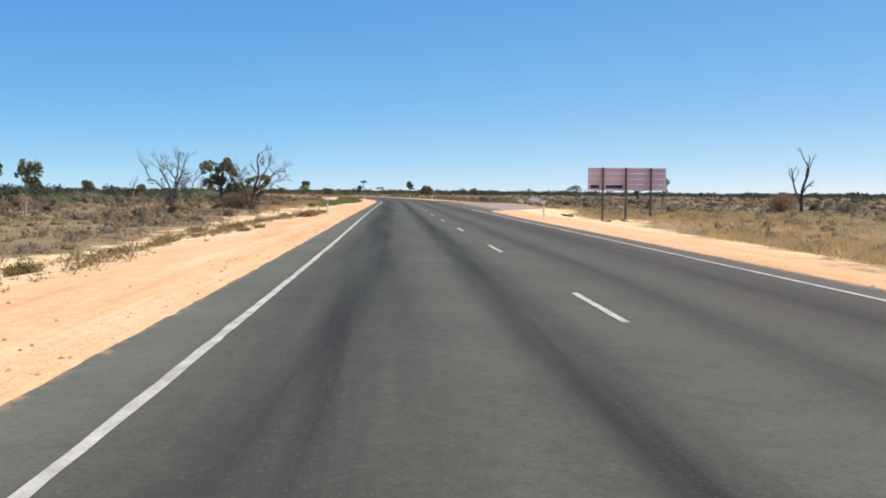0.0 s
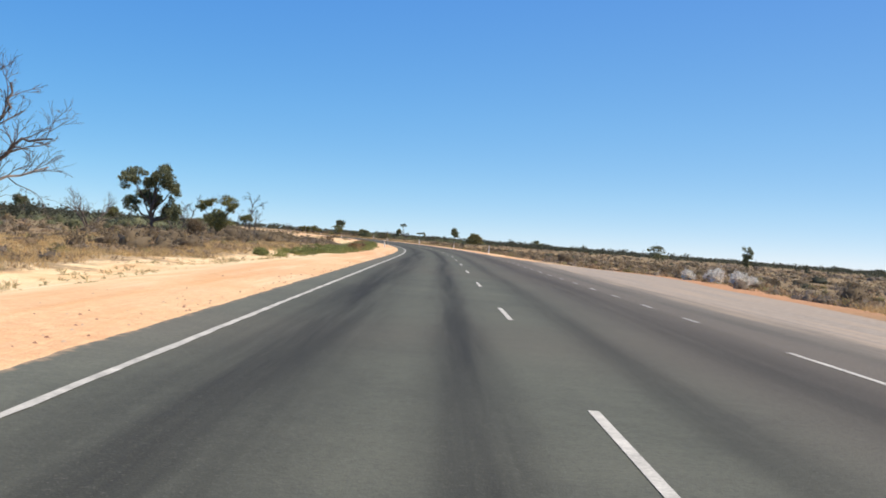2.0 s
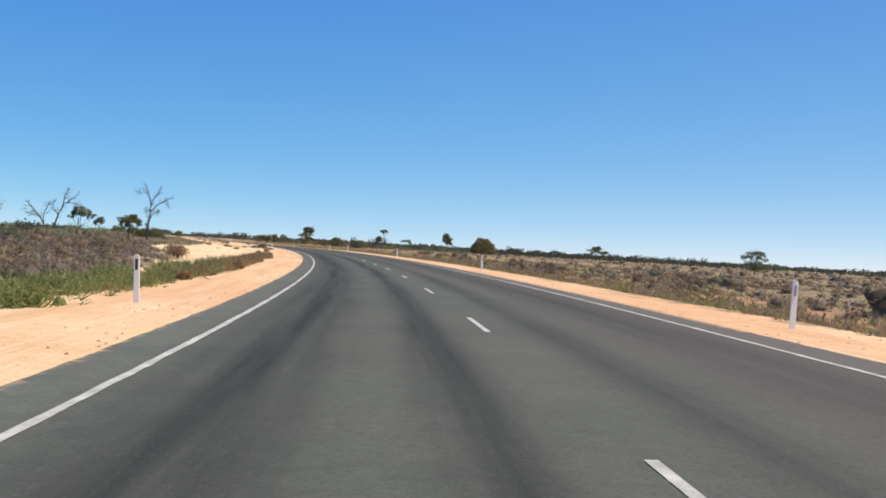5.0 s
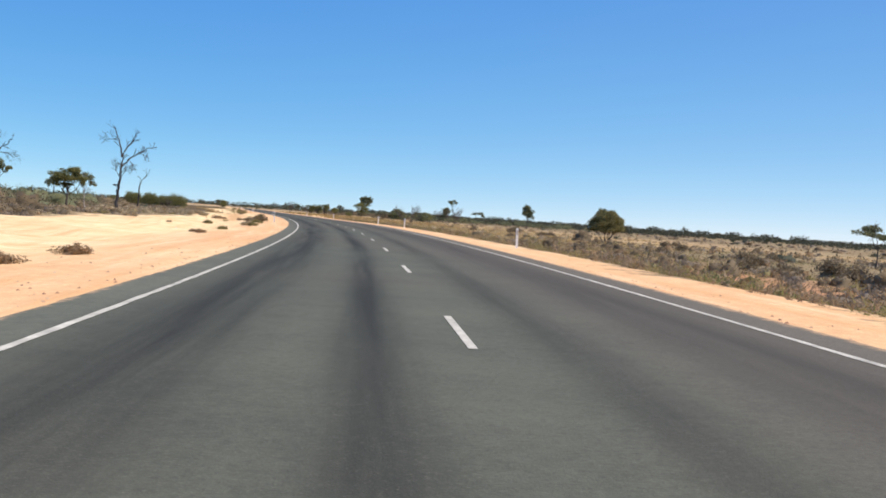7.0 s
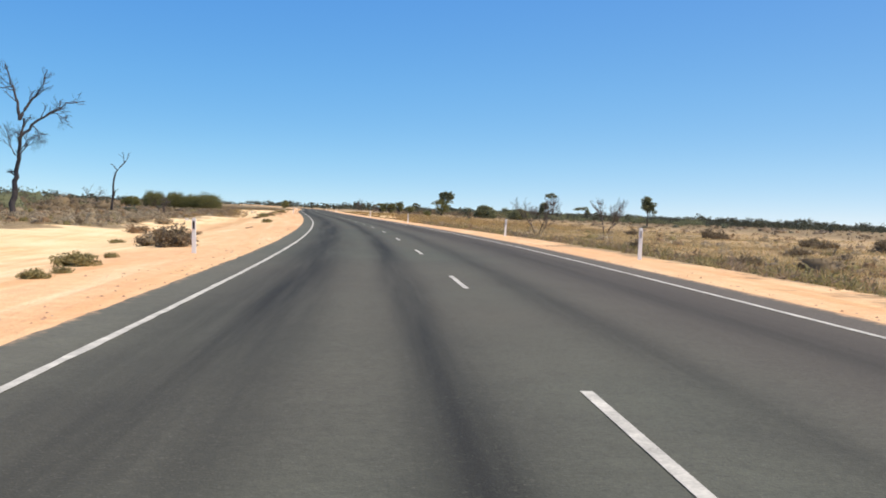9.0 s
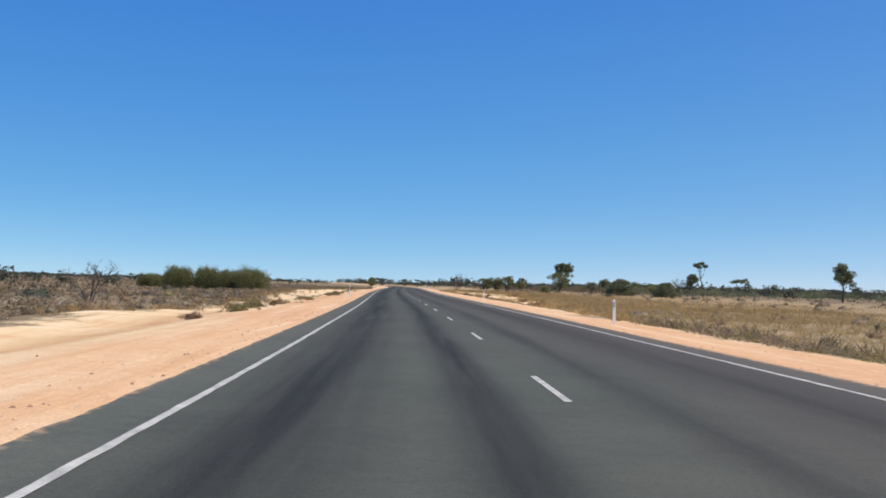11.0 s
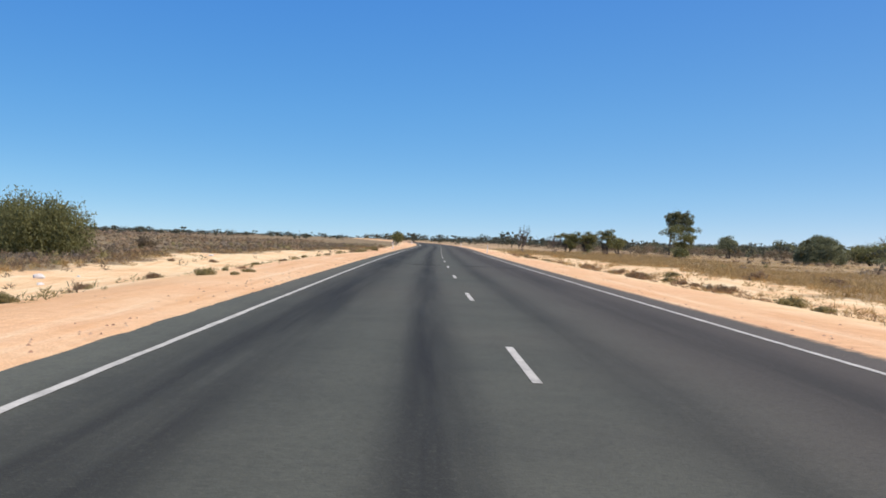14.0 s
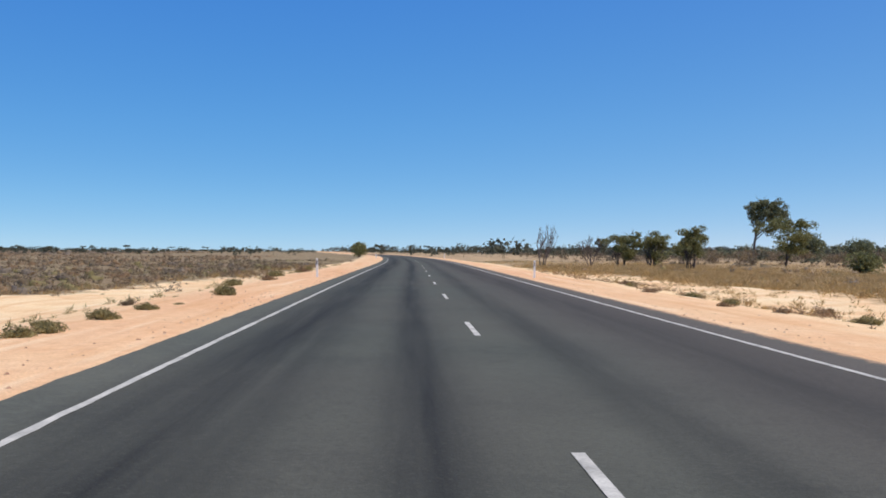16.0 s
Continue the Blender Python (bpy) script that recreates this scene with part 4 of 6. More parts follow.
dead_tree(612.0, 69.0, 5.0, 93, "bare grey tree among far scrub", DEAD_WOOD, thick=0.1, trunks=3, kids=(6, 5, 5, 3), spread=0.5)
dead_tree(160.0, -33.0, 4.2, 95, "bare grey tree behind leafy trees", DEAD_WOOD, thick=0.1, trunks=3, kids=(5, 5, 4, 3), spread=0.5)
dead_tree(196.0, -32.0, 4.4, 97, "bare grey tree behind leafy trees", DEAD_WOOD, thick=0.1, trunks=3, kids=(5, 5, 4, 3), spread=0.5)
dead_tree(428.0, -22.0, 2.4, 99, "low bare twiggy shrub by a bent dead trunk", DEAD_WOOD, thick=0.05, trunks=4, kids=(5, 4, 4, 3), spread=0.8)

# leafy trees
shaped_tree("gum_tree", 170.0, -29.7, 5, "tall olive gum tree with open clumped crown",
            ((-2.1, 5.7, 1.3, 0.8), (-2.8, 6.1, 0.8, 0.5), (1.2, 5.4, 1.3, 1.0), (1.0, 6.8, 0.7, 0.7), (-1.3, 3.7, 1.5, 0.9), (-2.2, 3.2, 0.8, 0.6), (1.5, 2.7, 1.0, 1.1), (-0.5, 5.0, 1.0, 0.7), (2.1, 5.0, 0.8, 0.7), (2.3, 2.2, 0.8, 0.9), (0.3, 6.1, 0.8, 0.6), (0.1, 3.3, 0.8, 0.7)),
            GUM_LEAF, thick=0.26, trunk=((0, -0.1), (-0.1, 2.0), (0.1, 4.0), (0.5, 6.2)), leaves=760)
for s, n, k, c in ((57.0, -26.0, 1, ((-0.4, 2.2, 0.9, 0.7), (0.6, 2.5, 0.7, 0.5), (0.2, 3.7, 0.4, 0.4), (-0.6, 3.8, 0.5, 0.3), (0.4, 1.6, 0.7, 0.6))), (58.0, -24.9, 2, ((0.1, 2.6, 0.5, 0.5), (0.5, 3.0, 0.4, 0.4))),
                   (58.5, -23.0, 3, ((-0.3, 2.9, 0.45, 0.4), (0.3, 2.8, 0.5, 0.4), (0.4, 2.3, 0.4, 0.3)))):
    shaped_tree("gum_tree", s, n, 900 + k, "small pale-stemmed olive gum tree in dense scrub", c, GUM_LEAF, PALE_BARK, thick=0.07, trunk=((0, -0.1), (0.1, 1.0), (-0.05, 2.3)), leaves=1300, size=0.09)
shaped_tree("mulga_tree", 176.8, -24.4, 14, "broad green tree with layered crown over dark stems",
            ((-0.9, 3.95, 1.1, 0.5), (0.6, 4.1, 1.2, 0.5), (1.7, 3.6, 0.7, 0.5), (-1.6, 3.4, 0.6, 0.5), (0.4, 2.6, 1.0, 0.8), (0.6, 1.5, 1.0, 0.8)), GREEN_LEAF, thick=0.14, trunk=((0, -0.1), (0.1, 1.2), (0.3, 2.8)), leaves=900, size=0.1)
dome_bush("bush", 169.5, -25.3, 2.0, 1.9, 310, "dark dusky bush beside a leafy tree", DUSK_LEAF, 6000, 0.06, 12)
live_tree("mulga_tree", 206.0, -29.0, 3.2, 15, "small dark green tree among scrub", GREEN_LEAF, clump=0.6, leaves=2200, trunks=2, thick=0.09)
shaped_tree("mulga_tree", 348.5, -28.4, 17, "dense umbrella-crowned olive tree with one dark trunk",
            ((0.15, 4.05, 1.05, 0.68), (-0.75, 3.65, 1.0, 0.62), (0.95, 3.75, 0.9, 0.62), (-1.35, 3.2, 0.62, 0.5), (1.45, 3.25, 0.55, 0.5), (0.0, 3.35, 1.2, 0.5), (-0.3, 2.75, 0.7, 0.35)), GREEN_LEAF, thick=0.17, trunk=((-0.1, -0.1), (-0.1, 1.4), (0.05, 2.9)), leaves=1700, size=0.085)
shaped_tree("mulga_tree", 345.0, -36.1, 19, "olive tree with an umbrella crown drooping to one side",
            ((-0.2, 5.0, 1.1, 0.5), (0.5, 4.7, 0.9, 0.55), (-0.9, 4.5, 0.75, 0.55), (-1.35, 3.9, 0.4, 0.45), (1.3, 4.2, 0.4, 0.6), (2.0, 4.1, 0.45, 0.35), (0.1, 4.3, 0.8, 0.35)), GREEN_LEAF, thick=0.13, trunk=((-0.9, -0.1), (-0.5, 1.4), (-0.2, 3.6)), leaves=1300, size=0.085)
shaped_tree("mulga_tree", 357.0, -28.0, 20, "thin grey-olive tree on several pale stems",
            ((0.0, 4.0, 1.0, 0.45), (0.8, 3.7, 0.8, 0.5), (-0.7, 3.7, 0.8, 0.45), (0.9, 3.1, 0.5, 0.4)), GUM_LEAF, PALE_BARK, thick=0.08, trunk=((0.2, -0.1), (0.1, 1.5), (0.0, 3.0)), leaves=620, size=0.085)
shaped_tree("mulga_tree", 382.5, -35.6, 21, "small dark olive tree with a rounded crown",
            ((0.0, 3.7, 0.8, 0.7), (0.4, 3.3, 0.6, 0.6), (-0.5, 3.2, 0.5, 0.6)), GUM_LEAF, thick=0.09, trunk=((0, -0.1), (0.05, 1.4), (0, 2.8)), leaves=1100, size=0.09)
shaped_tree("mulga_tree", 298.8, 38.5, 24, "thin olive tree with sparse layered crown",
            ((-0.5, 2.7, 0.9, 0.32), (0.6, 2.5, 0.8, 0.32), (-0.2, 3.1, 0.7, 0.3)), GUM_LEAF, thick=0.08, trunk=((0, -0.1), (0.05, 1.2), (0, 2.2)), leaves=600, size=0.11)
shaped_tree("mulga_tree", 146.7, 37.2, 26, "small grey-olive tree with a leafy top on thin stems",
            ((-0.25, 3.95, 0.6, 0.45), (0.45, 3.6, 0.6, 0.5), (0.1, 3.1, 0.7, 0.5), (0.3, 2.3, 0.5, 0.5)), GUM_LEAF, thick=0.08, trunk=((0, -0.1), (0.05, 1.5), (0, 2.8)), leaves=900, size=0.08)
shaped_tree("mulga_tree", 286.6, 84.4, 27, "upright grey-olive tree leafy down to the scrub",
            ((-0.2, 4.4, 0.9, 0.7), (0.5, 3.6, 1.0, 0.8), (0.2, 2.4, 1.2, 1.0), (-0.5, 3.2, 0.8, 0.8), (0.1, 1.2, 0.9, 0.8)), GUM_LEAF, thick=0.1, trunk=((0, -0.1), (0.1, 1.5), (0, 3.4)), leaves=520, size=0.12)
shaped_tree("mulga_tree", 343.8, 88.5, 28, "flat-topped dark olive tree over scrub",
            ((0.0, 4.1, 1.7, 0.6), (1.2, 3.6, 1.2, 0.6), (-1.4, 3.5, 1.2, 0.6), (0.0, 2.2, 2.2, 1.0), (0.3, 1.2, 2.4, 0.8)), GUM_LEAF, thick=0.1, trunk=((0, -0.1), (0.1, 1.5), (0, 2.8)), leaves=420, size=0.13)
live_tree("gum_tree", 570.0, 91.9, 8.3, 29, "open gum tree with dark clumped crown", GUM_LEAF, clump=0.95, leaves=4000, size=0.2, thick=0.2, bare=0.3)
shaped_tree("gum_tree", 656.8, 45.2, 33, "tall olive gum tree with open upper crown",
            ((2.1, 7.6, 2.2, 1.1), (-0.4, 7.0, 1.0, 1.1), (4.0, 7.7, 1.0, 0.8), (0.4, 5.7, 0.9, 0.7), (1.0, 8.2, 1.6, 0.6), (2.8, 6.4, 1.2, 0.8), (1.4, 6.4, 1.4, 0.9), (3.4, 6.9, 1.1, 0.8), (0.2, 7.9, 1.0, 0.6), (2.8, 8.3, 1.2, 0.5)), GUM_LEAF, thick=0.24, trunk=((0, -0.1), (0.05, 2.2), (0.3, 4.4), (1.0, 6.4)), leaves=480, size=0.14)
shaped_tree("umbrella_tree", 615.7, 75.9, 35, "tall thin tree with a flat umbrella crown",
            ((-1.9, 8.0, 1.2, 0.6), (-0.5, 8.3, 1.3, 0.55), (-1.2, 7.5, 0.9, 0.4), (0.4, 7.8, 0.8, 0.4)), GUM_LEAF, thick=0.2, trunk=((0, -0.1), (-0.2, 2.5), (-0.7, 5.0), (-1.0, 7.0)), leaves=420, size=0.15)
shaped_tree("mulga_tree", 616.0, 85.5, 45, "olive tree with a spreading flat crown", ((-1.4, 4.0, 1.3, 0.6), (0.8, 4.3, 1.4, 0.6), (1.9, 3.6, 0.9, 0.6)), GUM_LEAF, thick=0.15, trunk=((0, -0.1), (-0.2, 1.5), (0, 3.0)), leaves=420, size=0.15)
live_tree("mulga_tree", 611.0, 72.0, 6.0, 36, "leafy grey-green tree under an umbrella tree", GUM_LEAF, clump=0.8, leaves=2600, size=0.2)
shaped_tree("mulga_tree", 639.8, 43.0, 37, "dense green tree with several stems",
            ((-1.6, 4.3, 1.4, 1.0), (0.4, 4.6, 1.5, 1.1), (2.0, 4.9, 1.2, 0.8), (-0.5, 3.0, 2.0, 1.1), (1.8, 3.2, 1.4, 1.1), (0.4, 1.8, 2.0, 0.9)), GREEN_LEAF, thick=0.16, trunk=((0, -0.1), (0.1, 1.4), (0.2, 3.2)), leaves=420, size=0.14)
shaped_tree("mulga_tree", 621.6, 26.8, 38, "green tree with a leafy top on dark stems",
            ((-0.4, 3.6, 1.0, 0.6), (0.6, 3.1, 1.0, 0.6), (-0.2, 2.9, 1.1, 0.6), (0.2, 1.9, 0.8, 0.8)), GREEN_LEAF, thick=0.12, trunk=((0, -0.1), (0.05, 1.2), (0, 2.6)), leaves=620, size=0.12, group="roadside green trees")
shaped_tree("mulga_tree", 628.6, 24.7, 39, "green flat-topped tree on several dark stems",
            ((-0.5, 3.1, 1.1, 0.6), (0.6, 3.0, 1.1, 0.6), (0.0, 2.2, 1.3, 0.8), (0.2, 1.4, 1.0, 0.7)), GREEN_LEAF, thick=0.11, trunk=((0, -0.1), (0.05, 1.0), (0, 2.2)), leaves=680, size=0.12, group="roadside green trees")
dead_tree(628.9, 24.3, 2.4, 139, "dark twiggy stems under a green tree", CHARRED, thick=0.05, trunks=5, kids=(5, 5, 4, 3), spread=0.42, lift=0.12, bare=0.2)
dead_tree(631.8, 21.7, 2.4, 140, "dark twiggy stems under a green tree", CHARRED, thick=0.05, trunks=5, kids=(5, 5, 4, 3), spread=0.42, lift=0.12, bare=0.2)
dead_tree(621.9, 26.4, 2.2, 141, "dark twiggy stems under a green tree", CHARRED, thick=0.05, trunks=4, kids=(5, 5, 4, 3), spread=0.35, lift=0.12, bare=0.2)
shaped_tree("mulga_tree", 631.3, 22.1, 40, "green broad-topped tree on several dark stems",
            ((-0.7, 3.0, 1.2, 0.6), (0.6, 3.2, 1.2, 0.6), (-0.2, 2.3, 1.4, 0.8), (1.3, 2.5, 0.8, 0.6), (0.1, 1.4, 1.1, 0.7)), GREEN_LEAF, thick=0.11, trunk=((0, -0.1), (-0.05, 1.0), (0, 2.2)), leaves=660, size=0.12, group="roadside green trees")
live_tree("mulga_tree", 686.4, 66.1, 4.9, 41, "green rounded tree on several dark stems", GUM_LEAF, clump=0.9, leaves=3200, size=0.2, trunks=3, thick=0.1, group="roadside green trees")
live_tree("mulga_tree", 668.0, 72.0, 4.4, 42, "green rounded tree on several dark stems", GUM_LEAF, clump=0.9, leaves=2600, size=0.2, trunks=3, thick=0.1, group="roadside green trees")
live_tree("mulga_tree", 640.0, 52.0, 3.6, 43, "low dense green tree in scrub", GUM_LEAF, clump=0.8, leaves=2600, trunks=3, thick=0.09, group="roadside green trees")
live_tree("mulga_tree", 646.0, 33.0, 3.4, 46, "low dense green tree in scrub", GREEN_LEAF, clump=0.8, leaves=2600, trunks=3, thick=0.09, group="roadside green trees")
for k, (s, n, h) in enumerate(((60, -62, 6.5), (75, -66, 7.2), (110, -58, 6.0), (96, -44, 4.0), (140, -60, 4.5), (250, -66, 4.2), (300, -58, 4.0), (262, -80, 5.0))):
    live_tree("gum_tree", s, n, h, 200 + k, "olive gum tree standing over dense scrub", GUM_LEAF if k % 2 else GREEN_LEAF, clump=0.8, leaves=2200, size=0.19, thick=0.14)


def heart(r, wide, high, rings=4, around=9):
    """Corners of an uneven closed mound, to stand inside loose foliage."""
    up = np.linspace(0, np.pi / 2, rings + 1)[:, None] + np.zeros(around)[None]
    turn = np.arange(around)[None] * 2 * np.pi / around + 0.4 * np.arange(rings + 1)[:, None]
    q = np.stack([np.cos(up) * np.cos(turn) * wide, np.cos(up) * np.sin(turn) * wide, np.sin(up) * high], 2)
    q = q * (1 + 0.2 * r.normal(0, 1, (rings + 1, around, 1)).clip(-1.8, 1.8))
    q[-1] = q[-1].mean(0)
    a, b = q[:-1], np.roll(q, -1, 1)[:-1]
    c, d = np.roll(q, -1, 1)[1:], q[1:]
    return np.concatenate([np.stack([a, b, c], 2).reshape(-1, 3), np.stack([a, c, d], 2).reshape(-1, 3)])


def cap_tree(name, s, n, height, width, floor, seed, label, leaf, leaves, size, stems=7, group=""):
    """A dense rounded cap, flat below, on several short stems."""
    r = np.random.default_rng(seed)
    tree = empty(name, s, n, r.uniform(0, 360))
    for k in range(stems):
        a = 2 * np.pi * k / stems + r.uniform(-0.3, 0.3)
        sticks = []
        branch(r, (0.12 * np.cos(a), 0.12 * np.sin(a), -0.08), (np.cos(a) * 0.7, np.sin(a) * 0.7, 1), floor * 1.9, 0.055, 1, dict(LIVE, depth=2, kids=(4, 4)), sticks, [])
        part("stem", wood("stem", sticks, BARK), tree)
    v = r.normal(0, 1, (leaves, 3))
    v /= np.linalg.norm(v, axis=1, keepdims=True)
    v[:, 2] = np.abs(v[:, 2]) * np.where(r.uniform(0, 1, leaves) < 0.06, -0.10, 1)
    lump = 1 + 0.07 * np.sin(v[:, 0] * 7 + seed) * np.sin(v[:, 1] * 6) + 0.05 * np.sin(v[:, 2] * 11 + v[:, 0] * 5)
    c = v * (r.uniform(0.62, 1.0, leaves) ** 0.5 * lump * (1 + 0.03 * r.normal(0, 1, leaves)))[:, None] * np.array([width / 2, width / 2, height - floor])
    c[:, 2] += floor + 0.12 * np.sin(c[:, 0] * 2.3) + 0.10 * np.sin(c[:, 1] * 3.1)
    a = r.normal(0, 1, (leaves, 3))
    a /= np.linalg.norm(a, axis=1, keepdims=True)
    b = np.cross(a, r.normal(0, 1, (leaves, 3)))
    b /= np.linalg.norm(b, axis=1, keepdims=True) + 1e-9
    q = size * r.uniform(0.6, 1.3, (leaves, 1))
    corners = np.stack([c - a * q - b * q * 0.4, c + a * q - b * q * 0.4, c + b * q * 0.8], 1).reshape(-1, 3)
    inner = heart(r, width * 0.40, (height - floor) * 0.8, 5, 12) + np.array([0, 0, floor + 0.1])
    part("foliage", leaf_mesh("foliage", np.concatenate([corners, inner]), leaf), tree)
    return tagged(tree, label, "tree", group)


cap_tree("dome_tree", 359.8, 39.0, 4.5, 4.9, 1.75, 301, "dense dome-shaped moss green tree on bare stems", DOME_LEAF, 20000, 0.075)
dome_bush("bush", 360.5, 35.6, 1.1, 1.5, 308, "dusky bush beside a dome-shaped tree", DUSK_LEAF, 2600, 0.07, 12)
dome_bush("bush", 92.4, -16.6, 1.9, 2.8, 309, "dark brown twiggy bush against a dead tree", DUSK_LEAF, 6500, 0.06, 16)
dome_bush("bush", 92.0, 33.5, 2.3, 2.6, 302, "dense dark round bush beside a dead tree", BROWN_LEAF, 6500, 0.06, 16)
cap_tree("dome_tree", 589.6, 49.3, 4.0, 6.4, 0.5, 303, "dense rounded green tree in dry grass", GUM_LEAF, 16000, 0.10)
cap_tree("dome_tree", 580.0, 57.0, 3.4, 5.0, 0.4, 304, "dense rounded green tree in dry grass", GUM_LEAF, 11000, 0.10)
dome_bush("dome_tree", 604.0, 62.0, 3.6, 6.0, 305, "dense rounded green tree in dry grass", GREEN_LEAF, 9000, 0.12, 18, floor=0.2)
dome_bush("bush", 598.0, 33.0, 1.9, 2.6, 306, "dark rounded bush in dry grass", GREEN_LEAF, 2200, 0.13)
dome_bush("bush", 760.0, -9.0, 3.6, 4.6, 307, "dark green bush standing beside the road", GREEN_LEAF, 2400, 0.2)
for k, (s, n, h, w) in enumerate(((516.5, -23.5, 3.8, 5.6), (518.0, -27.2, 3.4, 4.4), (519.5, -30.8, 3.7, 4.2), (520.5, -35.4, 3.7, 4.8), (526.0, -41.0, 2.5, 4.0))):
    dome_bush("tall_bush", s, n, h, w, 320 + k, "tall dense green bush with feathery upright foliage", GREEN_LEAF, 21000, 0.075, 20, "row of tall bushes", upright=1.4, spires=24)
dome_bush("bush", 236.0, -13.3, 0.95, 1.7, 340, "low dark brown rounded bush on sand", BROWN_LEAF, 1500, 0.06)

# ---- shrubs: a few kinds, each built once and then set out ----
def shrub_kind(name, leaf, height, width, leaves, size, seed, label, upright=False):
    r = np.random.default_rng(seed)
    thing = new(name)
    thing.matrix_world = pose(0, 0, -50)
    stems, tips = [], []
    for k in range(9):
        a = r.uniform(0, 2 * np.pi)
        branch(r, (0.04 * np.cos(a), 0.04 * np.sin(a), -0.03), (np.cos(a) * (0.35 if upright else 0.9), np.sin(a) * (0.35 if upright else 0.9), 1), height * 0.8, 0.010, 2, dict(LIVE, depth=2, kids=(3, 3), fine=0.003), stems, tips)
    part("stem", wood("stem", stems, BARK), thing)
    centres, radii = [], []
    for k in range(16):
        a, q = r.uniform(0, 2 * np.pi), 0.40 * r.uniform(0, 1) ** 0.6
        w = width * r.uniform(0.13, 0.24)
        centres.append((q * np.cos(a) * width, q * np.sin(a) * width, height * (r.uniform(0.22, 0.62) if q < 0.25 else r.uniform(0.12, 0.42))))
        radii.append((w, w, height * r.uniform(0.2, 0.36)))
    part("foliage", leaf_mesh("foliage", np.concatenate([leaf_cloud(r, centres, radii, int(leaves * 1.8), size * 0.8, hollow=0.1, long=2.8 if upright else 1.8), heart(r, width * (0.2 if upright else 0.30), height * (0.35 if upright else 0.5))]), leaf), thing)
    return tagged(thing, label, "shrub")


KINDS = [
    shrub_kind("shrub", DRY_SALT, 0.58, 1.15, 620, 0.055, 401, "grey saltbush shrub on sandy ground"),
    shrub_kind("shrub", OLIVE_LEAF, 0.46, 1.1, 520, 0.05, 402, "olive weedy shrub on sandy verge"),
    shrub_kind("shrub", BROWN_LEAF, 0.48, 1.1, 520, 0.05, 403, "dry brown shrub on sandy verge"),
    shrub_kind("shrub", PALE_SALT, 0.85, 0.95, 1100, 0.055, 404, "silvery pale saltbush beside the turnout"),
    shrub_kind("shrub", BROWN_LEAF, 0.70, 0.85, 1100, 0.042, 405, "upright reddish-brown dry weed", True),
    shrub_kind("shrub", WEED_GREEN, 0.50, 1.05, 1100, 0.05, 406, "fresh green weed clump on sandy verge", True),
    shrub_kind("shrub", DUSK_LEAF, 0.95, 1.5, 900, 0.06, 407, "dusky brown rounded bush on the dry plain"),
]
_placed = [0] * len(KINDS)


def shrub(kind, s, n, size=1.0, r=rng):
    x, y, z = spot(s, n)
    m = pose(x, y, z, 0, 0, r.uniform(0, 360)) @ Matrix.Diagonal((size * r.uniform(0.85, 1.2), size * r.uniform(0.85, 1.2), size * r.uniform(0.85, 1.15), 1))
    if _placed[kind] == 0:
        KINDS[kind].matrix_world = m
    else:
        copy_thing(KINDS[kind], m).matrix_basis = m
    _placed[kind] += 1


